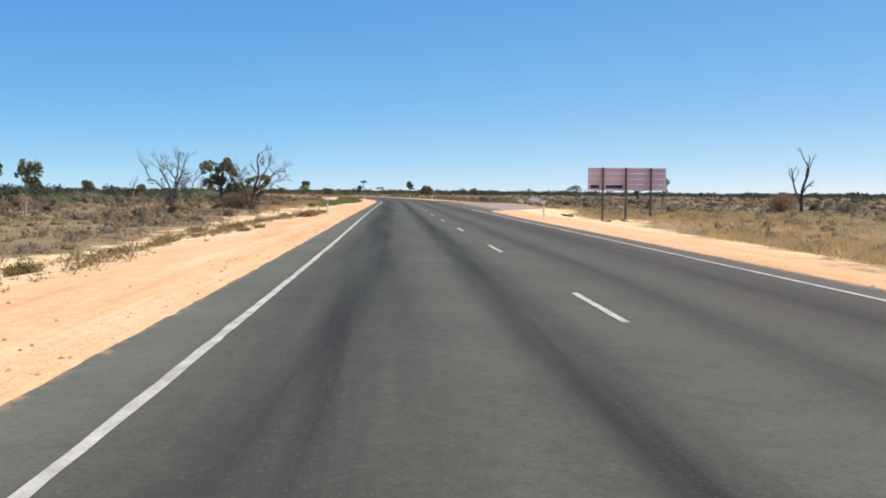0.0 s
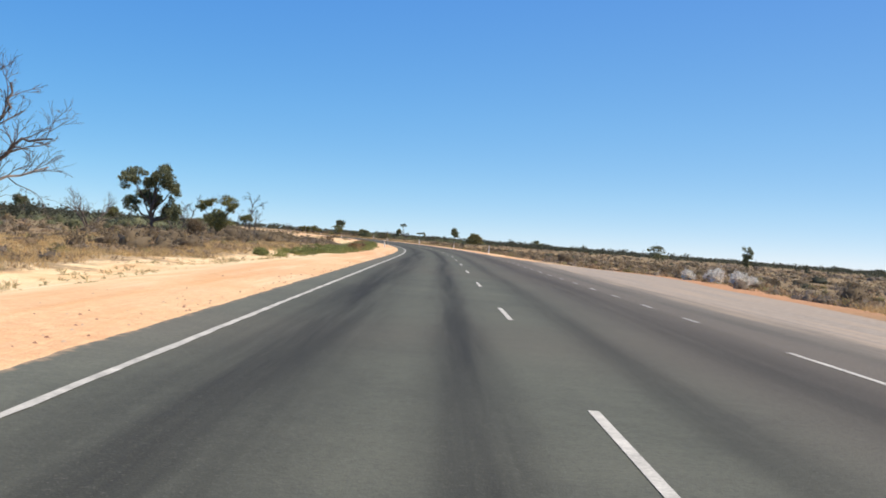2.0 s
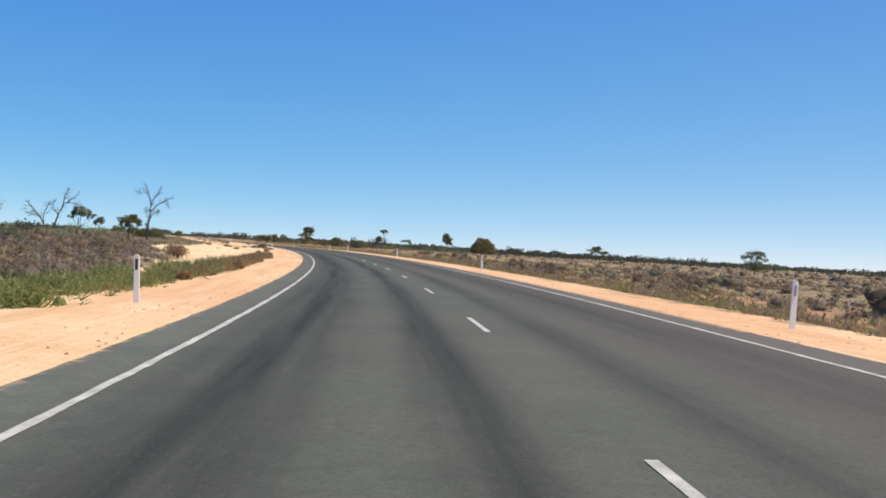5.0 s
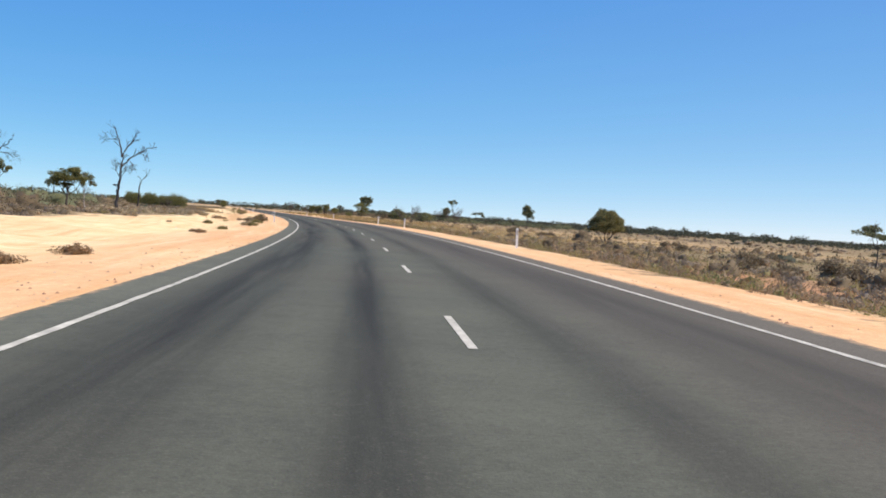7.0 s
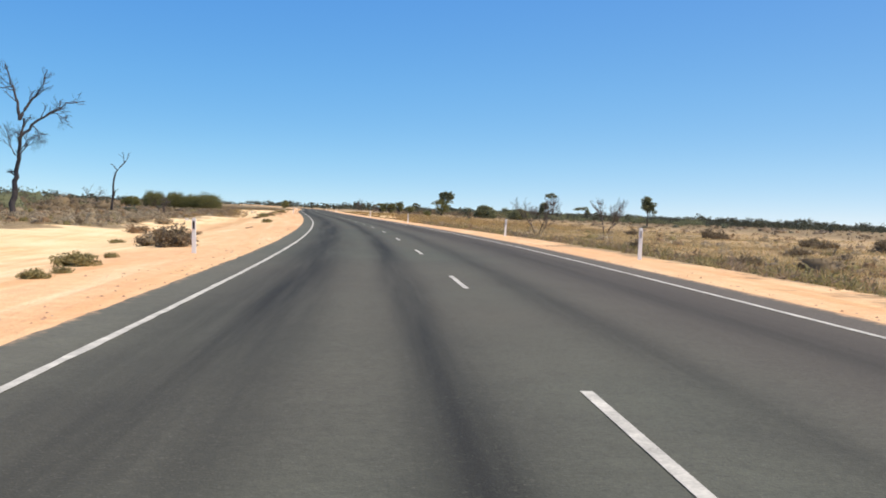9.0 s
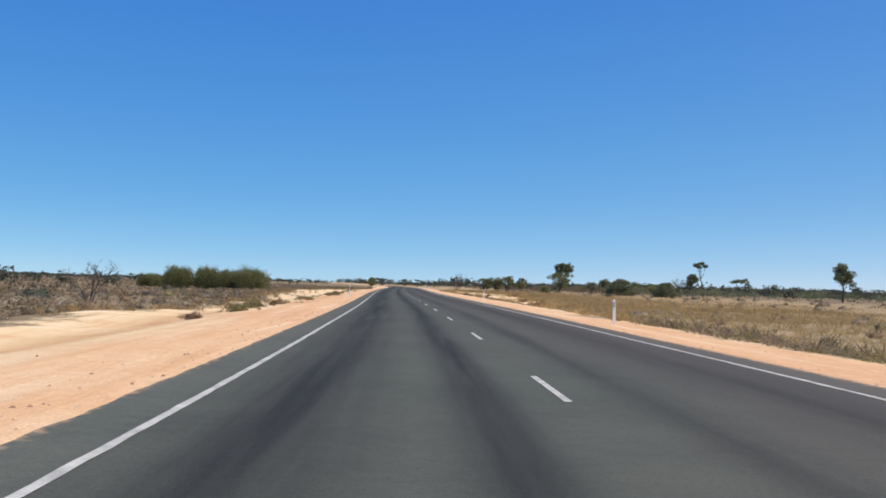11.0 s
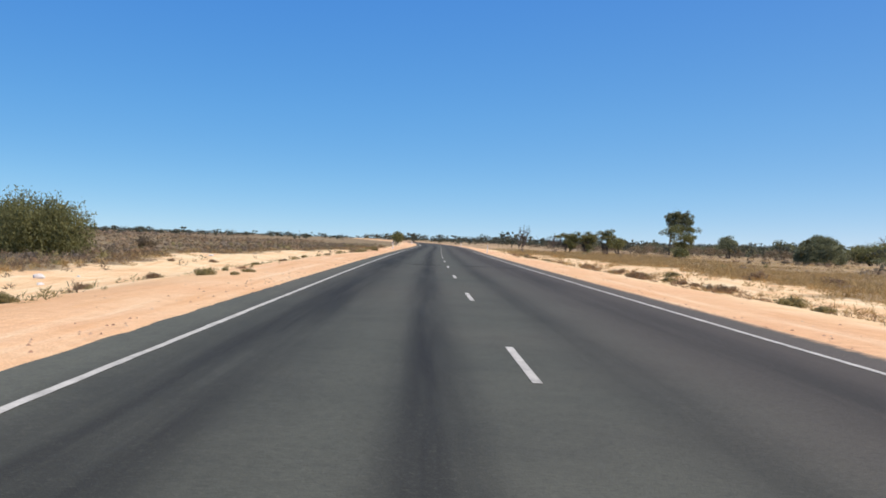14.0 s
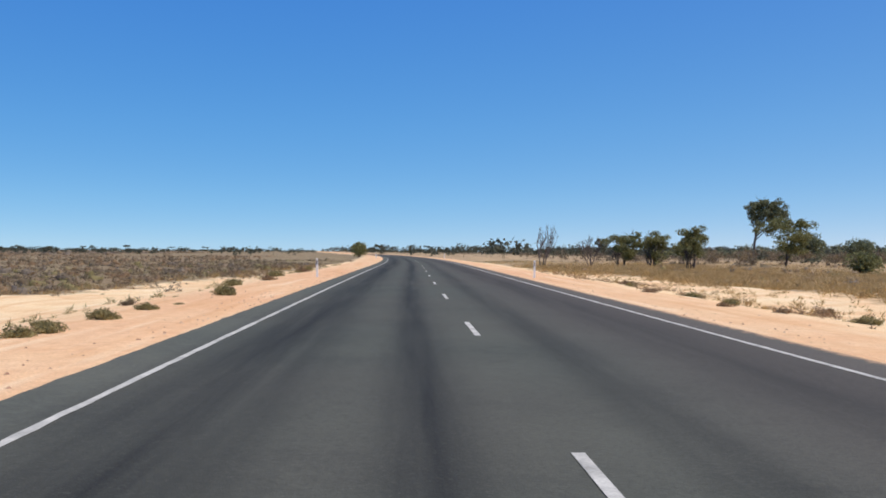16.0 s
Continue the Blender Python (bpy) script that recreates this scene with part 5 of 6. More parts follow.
# kind, distance along the road, offset, width
SHRUBS = (
    # inside of the bend, on the sand
    (1, 284.8, -7.6, 0.7), (1, 315, -11.2, 1.0), (1, 314.2, -7.1, 1.0), (1, 298.2, -6.9, 0.85), (0, 300, -7.3, 0.8), (2, 309.5, -13.7, 0.55), (2, 328, -19.2, 0.8), (2, 344, -11.9, 1.3), (2, 346, -11.2, 0.8),
    (0, 362.5, -23.6, 1.6), (0, 360, -22, 1.5), (0, 364, -25, 1.6), (2, 280, -8.6, 0.5), (6, 324.0, -7.0, 1.5), (0, 325.6, -7.5, 1.3), (6, 326.6, -8.2, 1.0), (2, 252, -7.4, 0.9), (2, 248, -7.6, 0.8),
    (2, 334, -9.2, 0.7), (1, 333, -10.6, 0.6), (2, 338, -8.4, 0.55), (1, 341, -9.4, 0.5), (1, 364.2, -6.9, 0.85), (2, 348.2, -7.1, 0.2), (2, 349.8, -7.0, 0.22), (2, 363.5, -13.7, 0.3),
    (0, 367.2, -16.3, 1.4), (0, 367.5, -14.2, 1.3), (0, 370.2, -15.9, 1.3), (0, 373, -15.2, 1.2), (0, 376, -17, 1.5), (0, 380, -16.4, 1.3), (0, 368, -18.2, 1.5), (0, 384, -17.5, 1.2), (0, 322, -18.4, 1.4), (6, 356, -17.5, 1.0),
    (2, 395, -9.0, 0.8), (1, 402, -8.4, 1.0), (1, 410, -8.8, 1.2), (2, 416.2, -8.5, 1.2),
    # the long straight, left verge
    (2, 424.8, -7.3, 0.5), (1, 425.6, -7.1, 0.32), (2, 427.5, -7.6, 0.4), (2, 433, -8.4, 0.85), (1, 433.2, -7.7, 0.22), (1, 449.2, -9.2, 0.7), (1, 448.8, -6.8, 1.0), (2, 446, -7.2, 0.5), (2, 453, -7.0, 0.6),
    (1, 458, -8.0, 0.8), (2, 461.5, -7.2, 0.7), (1, 463, -7.5, 0.9), (2, 465, -7.4, 0.8), (1, 467.5, -7.0, 0.4), (1, 474, -7.9, 0.6), (1, 471, -7.2, 0.5), (2, 481, -9, 0.5), (2, 486, -8.6, 0.5),
    (1, 488.5, -6.4, 0.5), (1, 490, -7.4, 0.32), (2, 492.2, -7.3, 0.34), (2, 513.8, -15.2, 0.5), (2, 516.8, -13.5, 0.6), (6, 551, -27.3, 2.4), (1, 500, -8.2, 0.5), (2, 507, -8.0, 0.45), (1, 518, -8.4, 0.6), (2, 526, -7.8, 0.5),
    (1, 537.2, -6.6, 0.55), (1, 538, -6.5, 0.55), (2, 536.4, -7.0, 0.5), (1, 541, -6.5, 0.7), (6, 547, -7.7, 0.42), (1, 544, -6.5, 0.48), (1, 546, -6.3, 0.22), (1, 551, -6.1, 0.9), (2, 553, -6.4, 0.6), (1, 540, -7.3, 0.4),
    (1, 560, -7.4, 0.8), (2, 566, -7.0, 0.7), (1, 574, -7.8, 1.0), (2, 583, -7.4, 0.9), (1, 592, -8.0, 1.0),
    # the long straight, right verge
    (2, 433.2, 10.8, 0.6), (1, 441, 12.3, 0.6), (2, 446.8, 10.4, 1.1), (2, 450, 11.6, 0.8), (1, 460, 16.1, 1.2), (2, 472.8, 13, 1.2), (6, 458, 12.4, 0.8), (6, 459.5, 13.2, 0.9), (2, 456, 10.6, 0.5), (1, 453, 9.2, 0.4),
    (2, 464, 9.0, 0.5), (1, 468, 10.2, 0.6), (2, 478, 11.0, 0.7), (1, 484, 9.6, 0.6), (2, 490, 10.8, 0.7), (6, 500.8, 11.2, 0.65), (2, 502.8, 11.2, 0.6), (2, 504.5, 10.9, 0.75), (1, 506.5, 9.6, 0.75), (1, 506.5, 10.8, 0.8), (1, 508.2, 9.2, 0.6),
    (2, 534.2, 11.2, 1.4), (1, 520, 10.4, 0.7), (2, 526, 12.0, 0.9), (1, 559.2, 9.3, 0.85), (2, 557, 7.2, 0.6), (2, 545.8, 7.6, 0.45), (2, 552, 11.2, 0.8), (1, 544.8, 9.1, 0.65), (1, 550, 7.8, 0.6), (2, 547.8, 6.9, 0.42), (1, 566, 8.6, 0.7), (2, 572, 9.6, 0.8),
    (2, 504.8, 9.0, 1.1), (2, 497.2, 10.8, 1.1), (1, 485.5, 9.3, 0.9), (2, 506.8, 19.1, 1.6), (2, 511, 16.5, 1.3), (1, 515, 13.0, 1.0),
    # the plain outside the bend
    (6, 260, 19.5, 1.6), (6, 258, 20.2, 1.4), (6, 288, 23.9, 1.5), (6, 294, 26, 1.4), (6, 263, 20.5, 1.6), (6, 280, 24.7, 1.8), (6, 283, 21, 1.4), (6, 267, 19, 1.7), (6, 274, 19.2, 1.7), (0, 274, 18.3, 1.3), (6, 346, 22.1, 1.4),
    (6, 331, 12.9, 1.1), (0, 214, 13.5, 1.2), (6, 246, 15.9, 1.3), (6, 227, 21, 1.4), (6, 240, 26, 1.5), (6, 252, 30, 1.6), (6, 300, 31, 1.5), (6, 312, 27, 1.4), (6, 322, 33, 1.5), (6, 356, 29, 1.6), (6, 366, 33, 1.8), (6, 362, 36, 1.4),
    (6, 378, 31, 1.7), (6, 392, 36, 1.8), (6, 398, 30, 1.5), (6, 338, 38, 1.4), (6, 206, 24, 1.3), (6, 196, 30, 1.4), (6, 180, 27, 1.4), (6, 165, 22, 1.3), (6, 152, 28, 1.5), (6, 140, 20, 1.1), (2, 333, 13, 0.8), (2, 324, 12.9, 0.8), (0, 358, 21.7, 1.2),
    (6, 140, 18.7, 1.0), (1, 135.2, 11.9, 0.9), (6, 155, 36.2, 1.6), (6, 135.2, 40.7, 1.6),
    # before the bend, left
    (2, 61.5, -6.5, 0.32), (1, 62.8, -6.6, 0.36), (1, 64.5, -6.6, 0.65), (1, 310.5, -6.8, 0.65), (1, 311.8, -6.7, 0.4), (1, 317.8, -7.9, 0.5), (1, 317.5, -7.3, 0.4), (2, 486.2, -8.7, 0.42), (1, 485.8, -7.2, 0.65), (1, 486, -6.4, 0.36),
    (0, 231, -13.7, 1.3), (0, 227, -12.9, 1.2), (0, 246, -14.6, 1.2), (0, 256, -15.8, 1.2), (2, 276, -7.8, 0.6), (2, 57, -6.8, 1.0), (2, 54, -6.6, 0.8), (2, 50.8, -6.7, 1.0), (2, 31.2, -8.3, 0.4), (2, 40.8, -10.2, 0.75),
    (2, 37.5, -8.0, 0.6), (1, 34.8, -6.9, 0.5), (1, 32.2, -7.0, 0.5), (2, 23.5, -8.7, 0.6), (1, 29, -8.7, 0.7), (1, 17.5, -8.6, 0.7), (2, 45, -8.2, 0.5), (6, 70, -13.5, 0.9), (6, 64, -14.5, 0.9),
)
WIDTHS = (1.15, 1.1, 1.1, 1.1, 0.7, 0.95, 1.5)
for kind, s, n, w in SHRUBS:
    shrub(kind, s, n, w / WIDTHS[kind])
for s, n, z in ((123.2, 13.1, 0.95), (122.0, 14.3, 1.15), (118.0, 14.5, 1.3), (118.6, 15.3, 1.0)):
    shrub(3, s, n, z)
for k in range(34):  # larger weeds in the strip along the inside of the bend
    s = 188 + 52 * (k + rng.uniform(0, 0.8)) / 34
    green = s < 205 and rng.uniform() < 0.6
    shrub(5 if green else 4, s, -7.55 + 0.3 * rng.normal(), rng.uniform(0.5, 0.75))
for k in range(34):  # green weeds before the bend
    s = 131 + 36 * rng.uniform()
    shrub(5 if rng.uniform() < 0.8 else 2, s, -8.0 - 4.6 * rng.uniform() - 0.02 * (s - 122), rng.uniform(0.7, 1.2))
for k in range(7):
    shrub(4, 146 + 2.6 * k, -7.7 - 0.3 * rng.uniform(), rng.uniform(0.9, 1.3))

# ---- unidentified brown debris on the sand, built as broken sticks ----
def debris_heap(s, n, wide, seed, label):
    r = np.random.default_rng(seed)
    heap = empty("roadside_debris", s, n, r.uniform(0, 360))
    for k in range(5):
        a, q = r.uniform(0, 2 * np.pi), wide * r.uniform(0.3, 0.5)
        mid = np.array([r.normal(0, 0.12) * wide, r.normal(0, 0.12) * wide, 0.03 + 0.018 * k * wide])
        way = np.array([np.cos(a), np.sin(a), r.normal(0, 0.12)])
        f = np.linspace(-1, 1, 7)[:, None]
        path = mid + way * q * f + r.normal(0, 0.02 * wide, (7, 3))
        path[:, 2] = np.maximum(path[:, 2], 0.02)
        part("stick", wood("stick", [(path, np.linspace(0.05, 0.022, 7) * wide, 0)], DEAD_WOOD if k < 4 else CHARRED), heap)
    return tagged(heap, label, "branch")


debris_heap(78.2, 11.0, 1.25, 1, "heap of brown debris on sand, shaped as broken sticks")
debris_heap(63.1, 11.2, 0.55, 2, "small heap of debris at a sign's foot, shaped as sticks")
debris_heap(63.0, 12.2, 0.7, 3, "small heap of debris at a sign's foot, shaped as sticks")

# ---- guide posts ----
def guide_post(s, n, lean, dark):
    post = empty("guide_post", s, n, math.degrees(heading(s)), 0.0, 1.0, lean)
    bm = bmesh.new()
    prof = [(-0.055, 0.0), (0.055, 0.0), (0.05, 0.86), (0.03, 0.90), (-0.03, 0.90), (-0.05, 0.86)]
    front = [bm.verts.new((x, -0.018 - 0.012 * (1 - abs(x) / 0.055), z)) for x, z in prof]
    back = [bm.verts.new((x, 0.018, z)) for x, z in prof]
    bm.faces.new(front)
    bm.faces.new(back[::-1])
    for i in range(6):
        j = (i + 1) % 6
        bm.faces.new((front[j], front[i], back[i], back[j]))
    for v in bm.verts:
        if v.co.z == 0:
            v.co.z = -0.25
    bmesh.ops.bevel(bm, geom=bm.edges[:], offset=0.004, segments=1, affect="EDGES")
    me = bpy.data.meshes.new("post")
    bm.to_mesh(me)
    bm.free()
    me.materials.append(POST_WHITE)
    body = part("post", me, post)
    part("reflector", box_mesh("reflector", [((0, -0.033, 0.72), (0.05, 0.012, 0.20))], REFLECTOR if dark else PALE_REFLECTOR, 0.003), body,
         "dark red reflector strip" if dark else "pale reflector strip")
    return tagged(post, "white plastic roadside guide post with reflector strip", "guide post", "guide posts")


for s, n in ((56.4, -5.9), (319.8, -5.8), (443.6, -5.4), (571.0, -5.4), (690.0, -5.6), (182.0, -6.0), (-30.0, -5.6)):
    guide_post(s, n, (rng.uniform(-2, 2), rng.uniform(-2.5, 2.5)), True)
for s, n in ((55.5, 5.95), (181.0, 5.9), (221.3, 5.8), (272.8, 6.2), (321.5, 5.95), (346.8, 6.3), (395.0, 5.8), (446.0, 5.95), (574.0, 5.3), (690.0, 5.6), (-30.0, 5.6)):
    guide_post(s, n, (rng.uniform(-2, 2), rng.uniform(-2.5, 3.5)), False)

# ---- the large sign, seen from behind ----
def sign_back():
    s0, n0, wide, low, high = 68.0, 13.45, 5.35, 1.52, 3.06
    x, y, z = spot(s0, n0)
    sign = new("roadside_sign")
    sign.matrix_world = pose(x, y, 0, 0, 0, math.degrees(heading(s0)) + 1.0)
    tall = high - low
    mid = (low + high) / 2
    edges = [-wide / 2, -1.66, 0.0, 1.66, wide / 2]
    for a, b in zip(edges, edges[1:]):
        part("panel", box_mesh("panel", [(((a + b) / 2, 0, mid), (b - a - 0.012, 0.03, tall))], SHEET, 0.004), sign)
    for k in range(5):
        part("rail", box_mesh("rail", [((0, -0.035, low + 0.03 + (tall - 0.06) * k / 4), (wide, 0.04, 0.05 if 0 < k < 4 else 0.06))], RAIL, 0.004), sign, "pale aluminium rail")
    for px in (-1.67, -0.1, 1.6):
        boxes = [((px, -0.12, (high + z) / 2 - 0.15), (0.012, 0.11, high - z + 0.3)),
                 ((px, -0.068, (high + z) / 2 - 0.15), (0.12, 0.012, high - z + 0.3)),
                 ((px, -0.172, (high + z) / 2 - 0.15), (0.12, 0.012, high - z + 0.3))]
        part("post", box_mesh("post", boxes, STEEL, 0.002), sign, "rusty steel beam post")
    # two dark plates make the dark patches low on the back
    for a, b in ((-2.5, -1.9), (-1.45, -0.3)):
        part("patch_plate", box_mesh("patch_plate", [(((a + b) / 2, -0.026, low + 0.27), (b - a, 0.02, 0.25))], DARK_PLATE, 0.004), sign, "dark plate low on the sign's back")
    return tagged(sign, "back of a large faded sign on steel posts", "sign")


sign_back()

# ---- white stones ----
def stone(s, n, size, seed):
    r = np.random.default_rng(seed)
    bm = bmesh.new()
    bmesh.ops.create_icosphere(bm, subdivisions=2, radius=0.5)
    for v in bm.verts:
        v.co *= 1 + 0.35 * noise.noise(v.co * 2.3 + Vector((seed, 0, 0)))
    me = bpy.data.meshes.new("stone")
    bm.to_mesh(me)
    bm.free()
    me.materials.append(STONE)
    x, y, z = spot(s, n)
    ob = new("stone", me)
    ob.matrix_world = pose(x, y, z + size * 0.12, 0, 0, r.uniform(0, 360)) @ Matrix.Diagonal((size, size * r.uniform(0.6, 0.9), size * r.uniform(0.45, 0.6), 1))
    return tagged(ob, "pale limestone lump lying on sandy ground", "stone", "white stones")


for k, (s, n) in enumerate(((51, -12.5), (487, -12.2), (489, -13.0), (492, -12.8), (485, -14.2), (378, -13.8), (381, -14.2), (135, -13.5), (140, -15), (531, -16), (533, -17), (523, -15), (300, -12), (548, 20))):
    stone(s, n, 0.16 + 0.11 * (k % 3), k + 1)

# ---- scrub, grass and far woodland: too many to count ----
def strewn(kind, count, r, s_range, n_range, clear, left=0.5):
    """Places for a kind of plant, denser near the road, off the sand."""
    s = r.uniform(*s_range, count * 3)
    side = np.where(r.uniform(0, 1, count * 3) < left, -1, 1)
    lo, hi = n_range
    n = side * lo * (hi / lo) ** r.uniform(0, 1, count * 3)
    reach = np.where(n > 0, np.interp(s, *SAND_RIGHT), np.interp(s, *SAND_LEFT))
    ok = np.abs(n) > reach + clear + r.uniform(-0.5, 2.0, count * 3)
    ok &= (n < 0) | (n > turnout(s) + 0.9)
    if kind.endswith("scrub"):  # the field along the straight is mostly grass
        ok &= (n < 0) | (s < 335) | (r.uniform(0, 1, count * 3) < 0.3)
    ok &= (wobble(s * 0.35, n * 0.5) * 4 + r.uniform(-0.9, 0.9, count * 3)) > -0.55
    return s[ok][:count], n[ok][:count]


def mounds(name, leaf, r, s, n, h, w, per, size, label, category, rings=3, around=8, core=0.66, spread=0.9, slim=0.5):
    """Low plants at many places: each an uneven closed mound with loose leaves standing out of it."""
    x, y = plan(s, n)
    k = len(s)
    foot = np.stack([x, y, ground_z(s, n) - 0.03], 1)[:, None]
    size3 = np.stack([w, w * r.uniform(0.7, 1.2, k), h], 1)[:, None]
    up = (np.arange(rings) / rings)[:, None] * np.pi / 2 + 0 * np.arange(around)[None]
    turn = np.arange(around)[None] * 2 * np.pi / around + 0.4 * np.arange(rings)[:, None]
    dome = np.stack([np.cos(up) * np.cos(turn), np.cos(up) * np.sin(turn), np.sin(up)], 2).reshape(-1, 3)
    dome = np.concatenate([dome, [[0, 0, 1.0]]])
    lumps = core + 0.25 * core * r.normal(0, 1, (k, len(dome), 1)).clip(-2, 2)
    verts = foot + dome[None] * lumps * size3
    tri = []
    for i in range(rings - 1):
        for j in range(around):
            a, b = i * around + j, i * around + (j + 1) % around
            tri += [(a, b, b + around), (a, b + around, a + around)]
    tri += [((rings - 1) * around + j, (rings - 1) * around + (j + 1) % around, rings * around) for j in range(around)]
    tri = (np.array(tri)[None] + np.arange(k)[:, None, None] * len(dome)).reshape(-1, 3)
    v = r.normal(0, 1, (k, per, 3))
    v /= np.linalg.norm(v, axis=2, keepdims=True)
    v[:, :, 2] = np.abs(v[:, :, 2])
    c = foot + v * r.uniform(0.5, 1.1, (k, per, 1)) * size3
    a = v + r.normal(0, spread, (k, per, 3))
    a /= np.linalg.norm(a, axis=2, keepdims=True)
    b = np.cross(a, r.normal(0, 1, (k, per, 3)))
    b /= np.linalg.norm(b, axis=2, keepdims=True) + 1e-9
    q = size * (0.6 + 0.5 * (h / h.mean()).clip(0.4, 2))[:, None, None] * r.uniform(0.6, 1.3, (k, per, 1))
    corners = np.stack([c - b * q * slim, c + b * q * slim, c + a * q * 1.7], 2).reshape(-1, 3)
    all_verts = np.concatenate([verts.reshape(-1, 3), corners])
    faces = np.concatenate([tri, np.arange(len(corners)).reshape(-1, 3) + k * len(dome)])
    return tagged(new(name, mesh_of(name, all_verts, faces, leaf)), label, category, kind="stuff")


def scrub(name, leaf, count, per, size, height, seed, s_range, n_range, clear, label, swell=0.0, left=0.5, rings=3, around=8, broad=1.0):
    r = np.random.default_rng(seed)
    s, n = strewn(name, count, r, s_range, n_range, clear, left)
    k = len(s)
    grow = (0.45 + 0.95 * r.uniform(0, 1, k) ** 1.6) * (1 + swell * smooth(40, 160, np.abs(n)))
    h = height * grow
    return mounds(name, leaf, r, s, n, h, h * broad * r.uniform(0.75, 1.5, k), per, size, label, "scrub", rings, around)


SPAN = (-40, 800)
NEAR, MID = (8.5, 34), (30, 130)
scrub("saltbush_scrub", SALT_LEAF, 900, 48, 0.066, 0.40, 501, (-30, 335), NEAR, 1.2, "grey-brown saltbush scrub covering the plain", left=0.42)
scrub("saltbush_scrub", SALT_LEAF, 300, 72, 0.055, 0.40, 531, (420, 640), NEAR, 1.2, "grey-brown saltbush scrub covering the plain", left=0.6)
scrub("beige_scrub", DRY_SALT, 500, 72, 0.055, 0.40, 548, (335, 430), NEAR, 0.6, "beige-grey saltbush scrub at the rim of the sand", left=0.75)
scrub("brown_scrub", BROWN_LEAF, 1500, 38, 0.06, 0.36, 502, (-30, 640), NEAR, 0.8, "dry brown scrub covering the plain", left=0.55)
scrub("olive_scrub", OLIVE_LEAF, 1300, 38, 0.06, 0.36, 503, (-30, 640), NEAR, 0.5, "olive dry scrub covering the plain")
scrub("twiggy_scrub", TWIG, 2300, 38, 0.062, 0.34, 508, (-30, 640), NEAR, 0.8, "low dull brown twiggy scrub covering the plain", left=0.6)
scrub("saltbush_scrub", SALT_LEAF, 2100, 12, 0.12, 0.44, 521, (-40, 350), MID, 1.5, "grey-brown saltbush scrub covering the plain", left=0.42, rings=2, around=7)
scrub("brown_scrub", BROWN_LEAF, 2600, 10, 0.125, 0.44, 522, SPAN, MID, 1.0, "dry brown scrub covering the plain", left=0.55, rings=2, around=7)
scrub("twiggy_scrub", TWIG, 4400, 10, 0.125, 0.42, 528, SPAN, MID, 0.8, "low dull brown twiggy scrub covering the plain", left=0.55, rings=2, around=7)
scrub("dusk_scrub", DUSK_LEAF, 420, 90, 0.055, 0.56, 541, (90, 350), (13, 40), 4.0, "dusky brown bushes dotted over the plain", left=0.3, rings=4, around=9)
scrub("dusk_scrub", DUSK_LEAF, 1500, 24, 0.10, 0.60, 542, SPAN, (36, 150), 3.0, "dusky brown bushes dotted over the plain", left=0.3)
scrub("dusk_scrub", DUSK_LEAF, 1700, 34, 0.06, 0.32, 543, (400, 700), (13, 70), 1.0, "dusky low scrub behind the sandy verge", left=0.85)
scrub("tall_scrub", DUSK_LEAF, 420, 150, 0.09, 1.0, 509, (20, 330), (17, 80), 2.0, "brown waist-high scrub in front of taller bushes", left=0.85, rings=4, around=10)
scrub("dark_scrub", FAR_LEAF, 200, 110, 0.09, 0.85, 504, (-40, 560), (24, 160), 6.0, "taller dark bushes dotted over the plain", 0.4, left=0.6, rings=4, around=10)
scrub("dense_dark_scrub", GUM_LEAF, 260, 220, 0.12, 1.35, 510, (10, 330), (34, 120), 4.0, "rounded dark bushes standing over the scrub", 0.2, left=1.0, rings=4, around=10)
scrub("dusk_scrub", DUSK_LEAF, 420, 90, 0.055, 0.5, 546, (195, 345), (9, 32), 1.0, "dusky bushes behind the sand inside the bend", left=1.0, rings=4, around=9)
scrub("saltbush_scrub", SALT_LEAF, 700, 48, 0.066, 0.42, 547, (195, 345), (9, 34), 0.5, "grey saltbush behind the sand inside the bend", left=1.0)
scrub("tall_olive_scrub", GUM_LEAF, 120, 260, 0.10, 1.75, 544, (335, 430), (31, 50), 2.0, "head-high olive bushes behind the trees", left=1.0, rings=4, around=10)
scrub("tall_dusky_scrub", DUSK_LEAF, 110, 260, 0.10, 1.6, 545, (335, 440), (30, 50), 2.0, "head-high dusky brown bushes behind the trees", left=1.0, rings=4, around=10)
scrub("plain_scrub", SALT_LEAF, 3400, 6, 0.26, 0.7, 505, (-60, 1300), (90, 520), 1.0, "grey-brown scrub on the far plain", 0.3, around=6, broad=1.6)
scrub("plain_brown_scrub", TWIG, 4200, 6, 0.26, 0.7, 507, (-60, 1300), (80, 520), 1.0, "brown scrub on the far plain", 0.3, around=6, broad=1.8)
scrub("plain_dark_scrub", FAR_LEAF, 700, 14, 0.3, 1.1, 506, (-60, 1400), (110, 560), 1.0, "dark scrub on the far plain", 0.3, around=7, left=0.3)


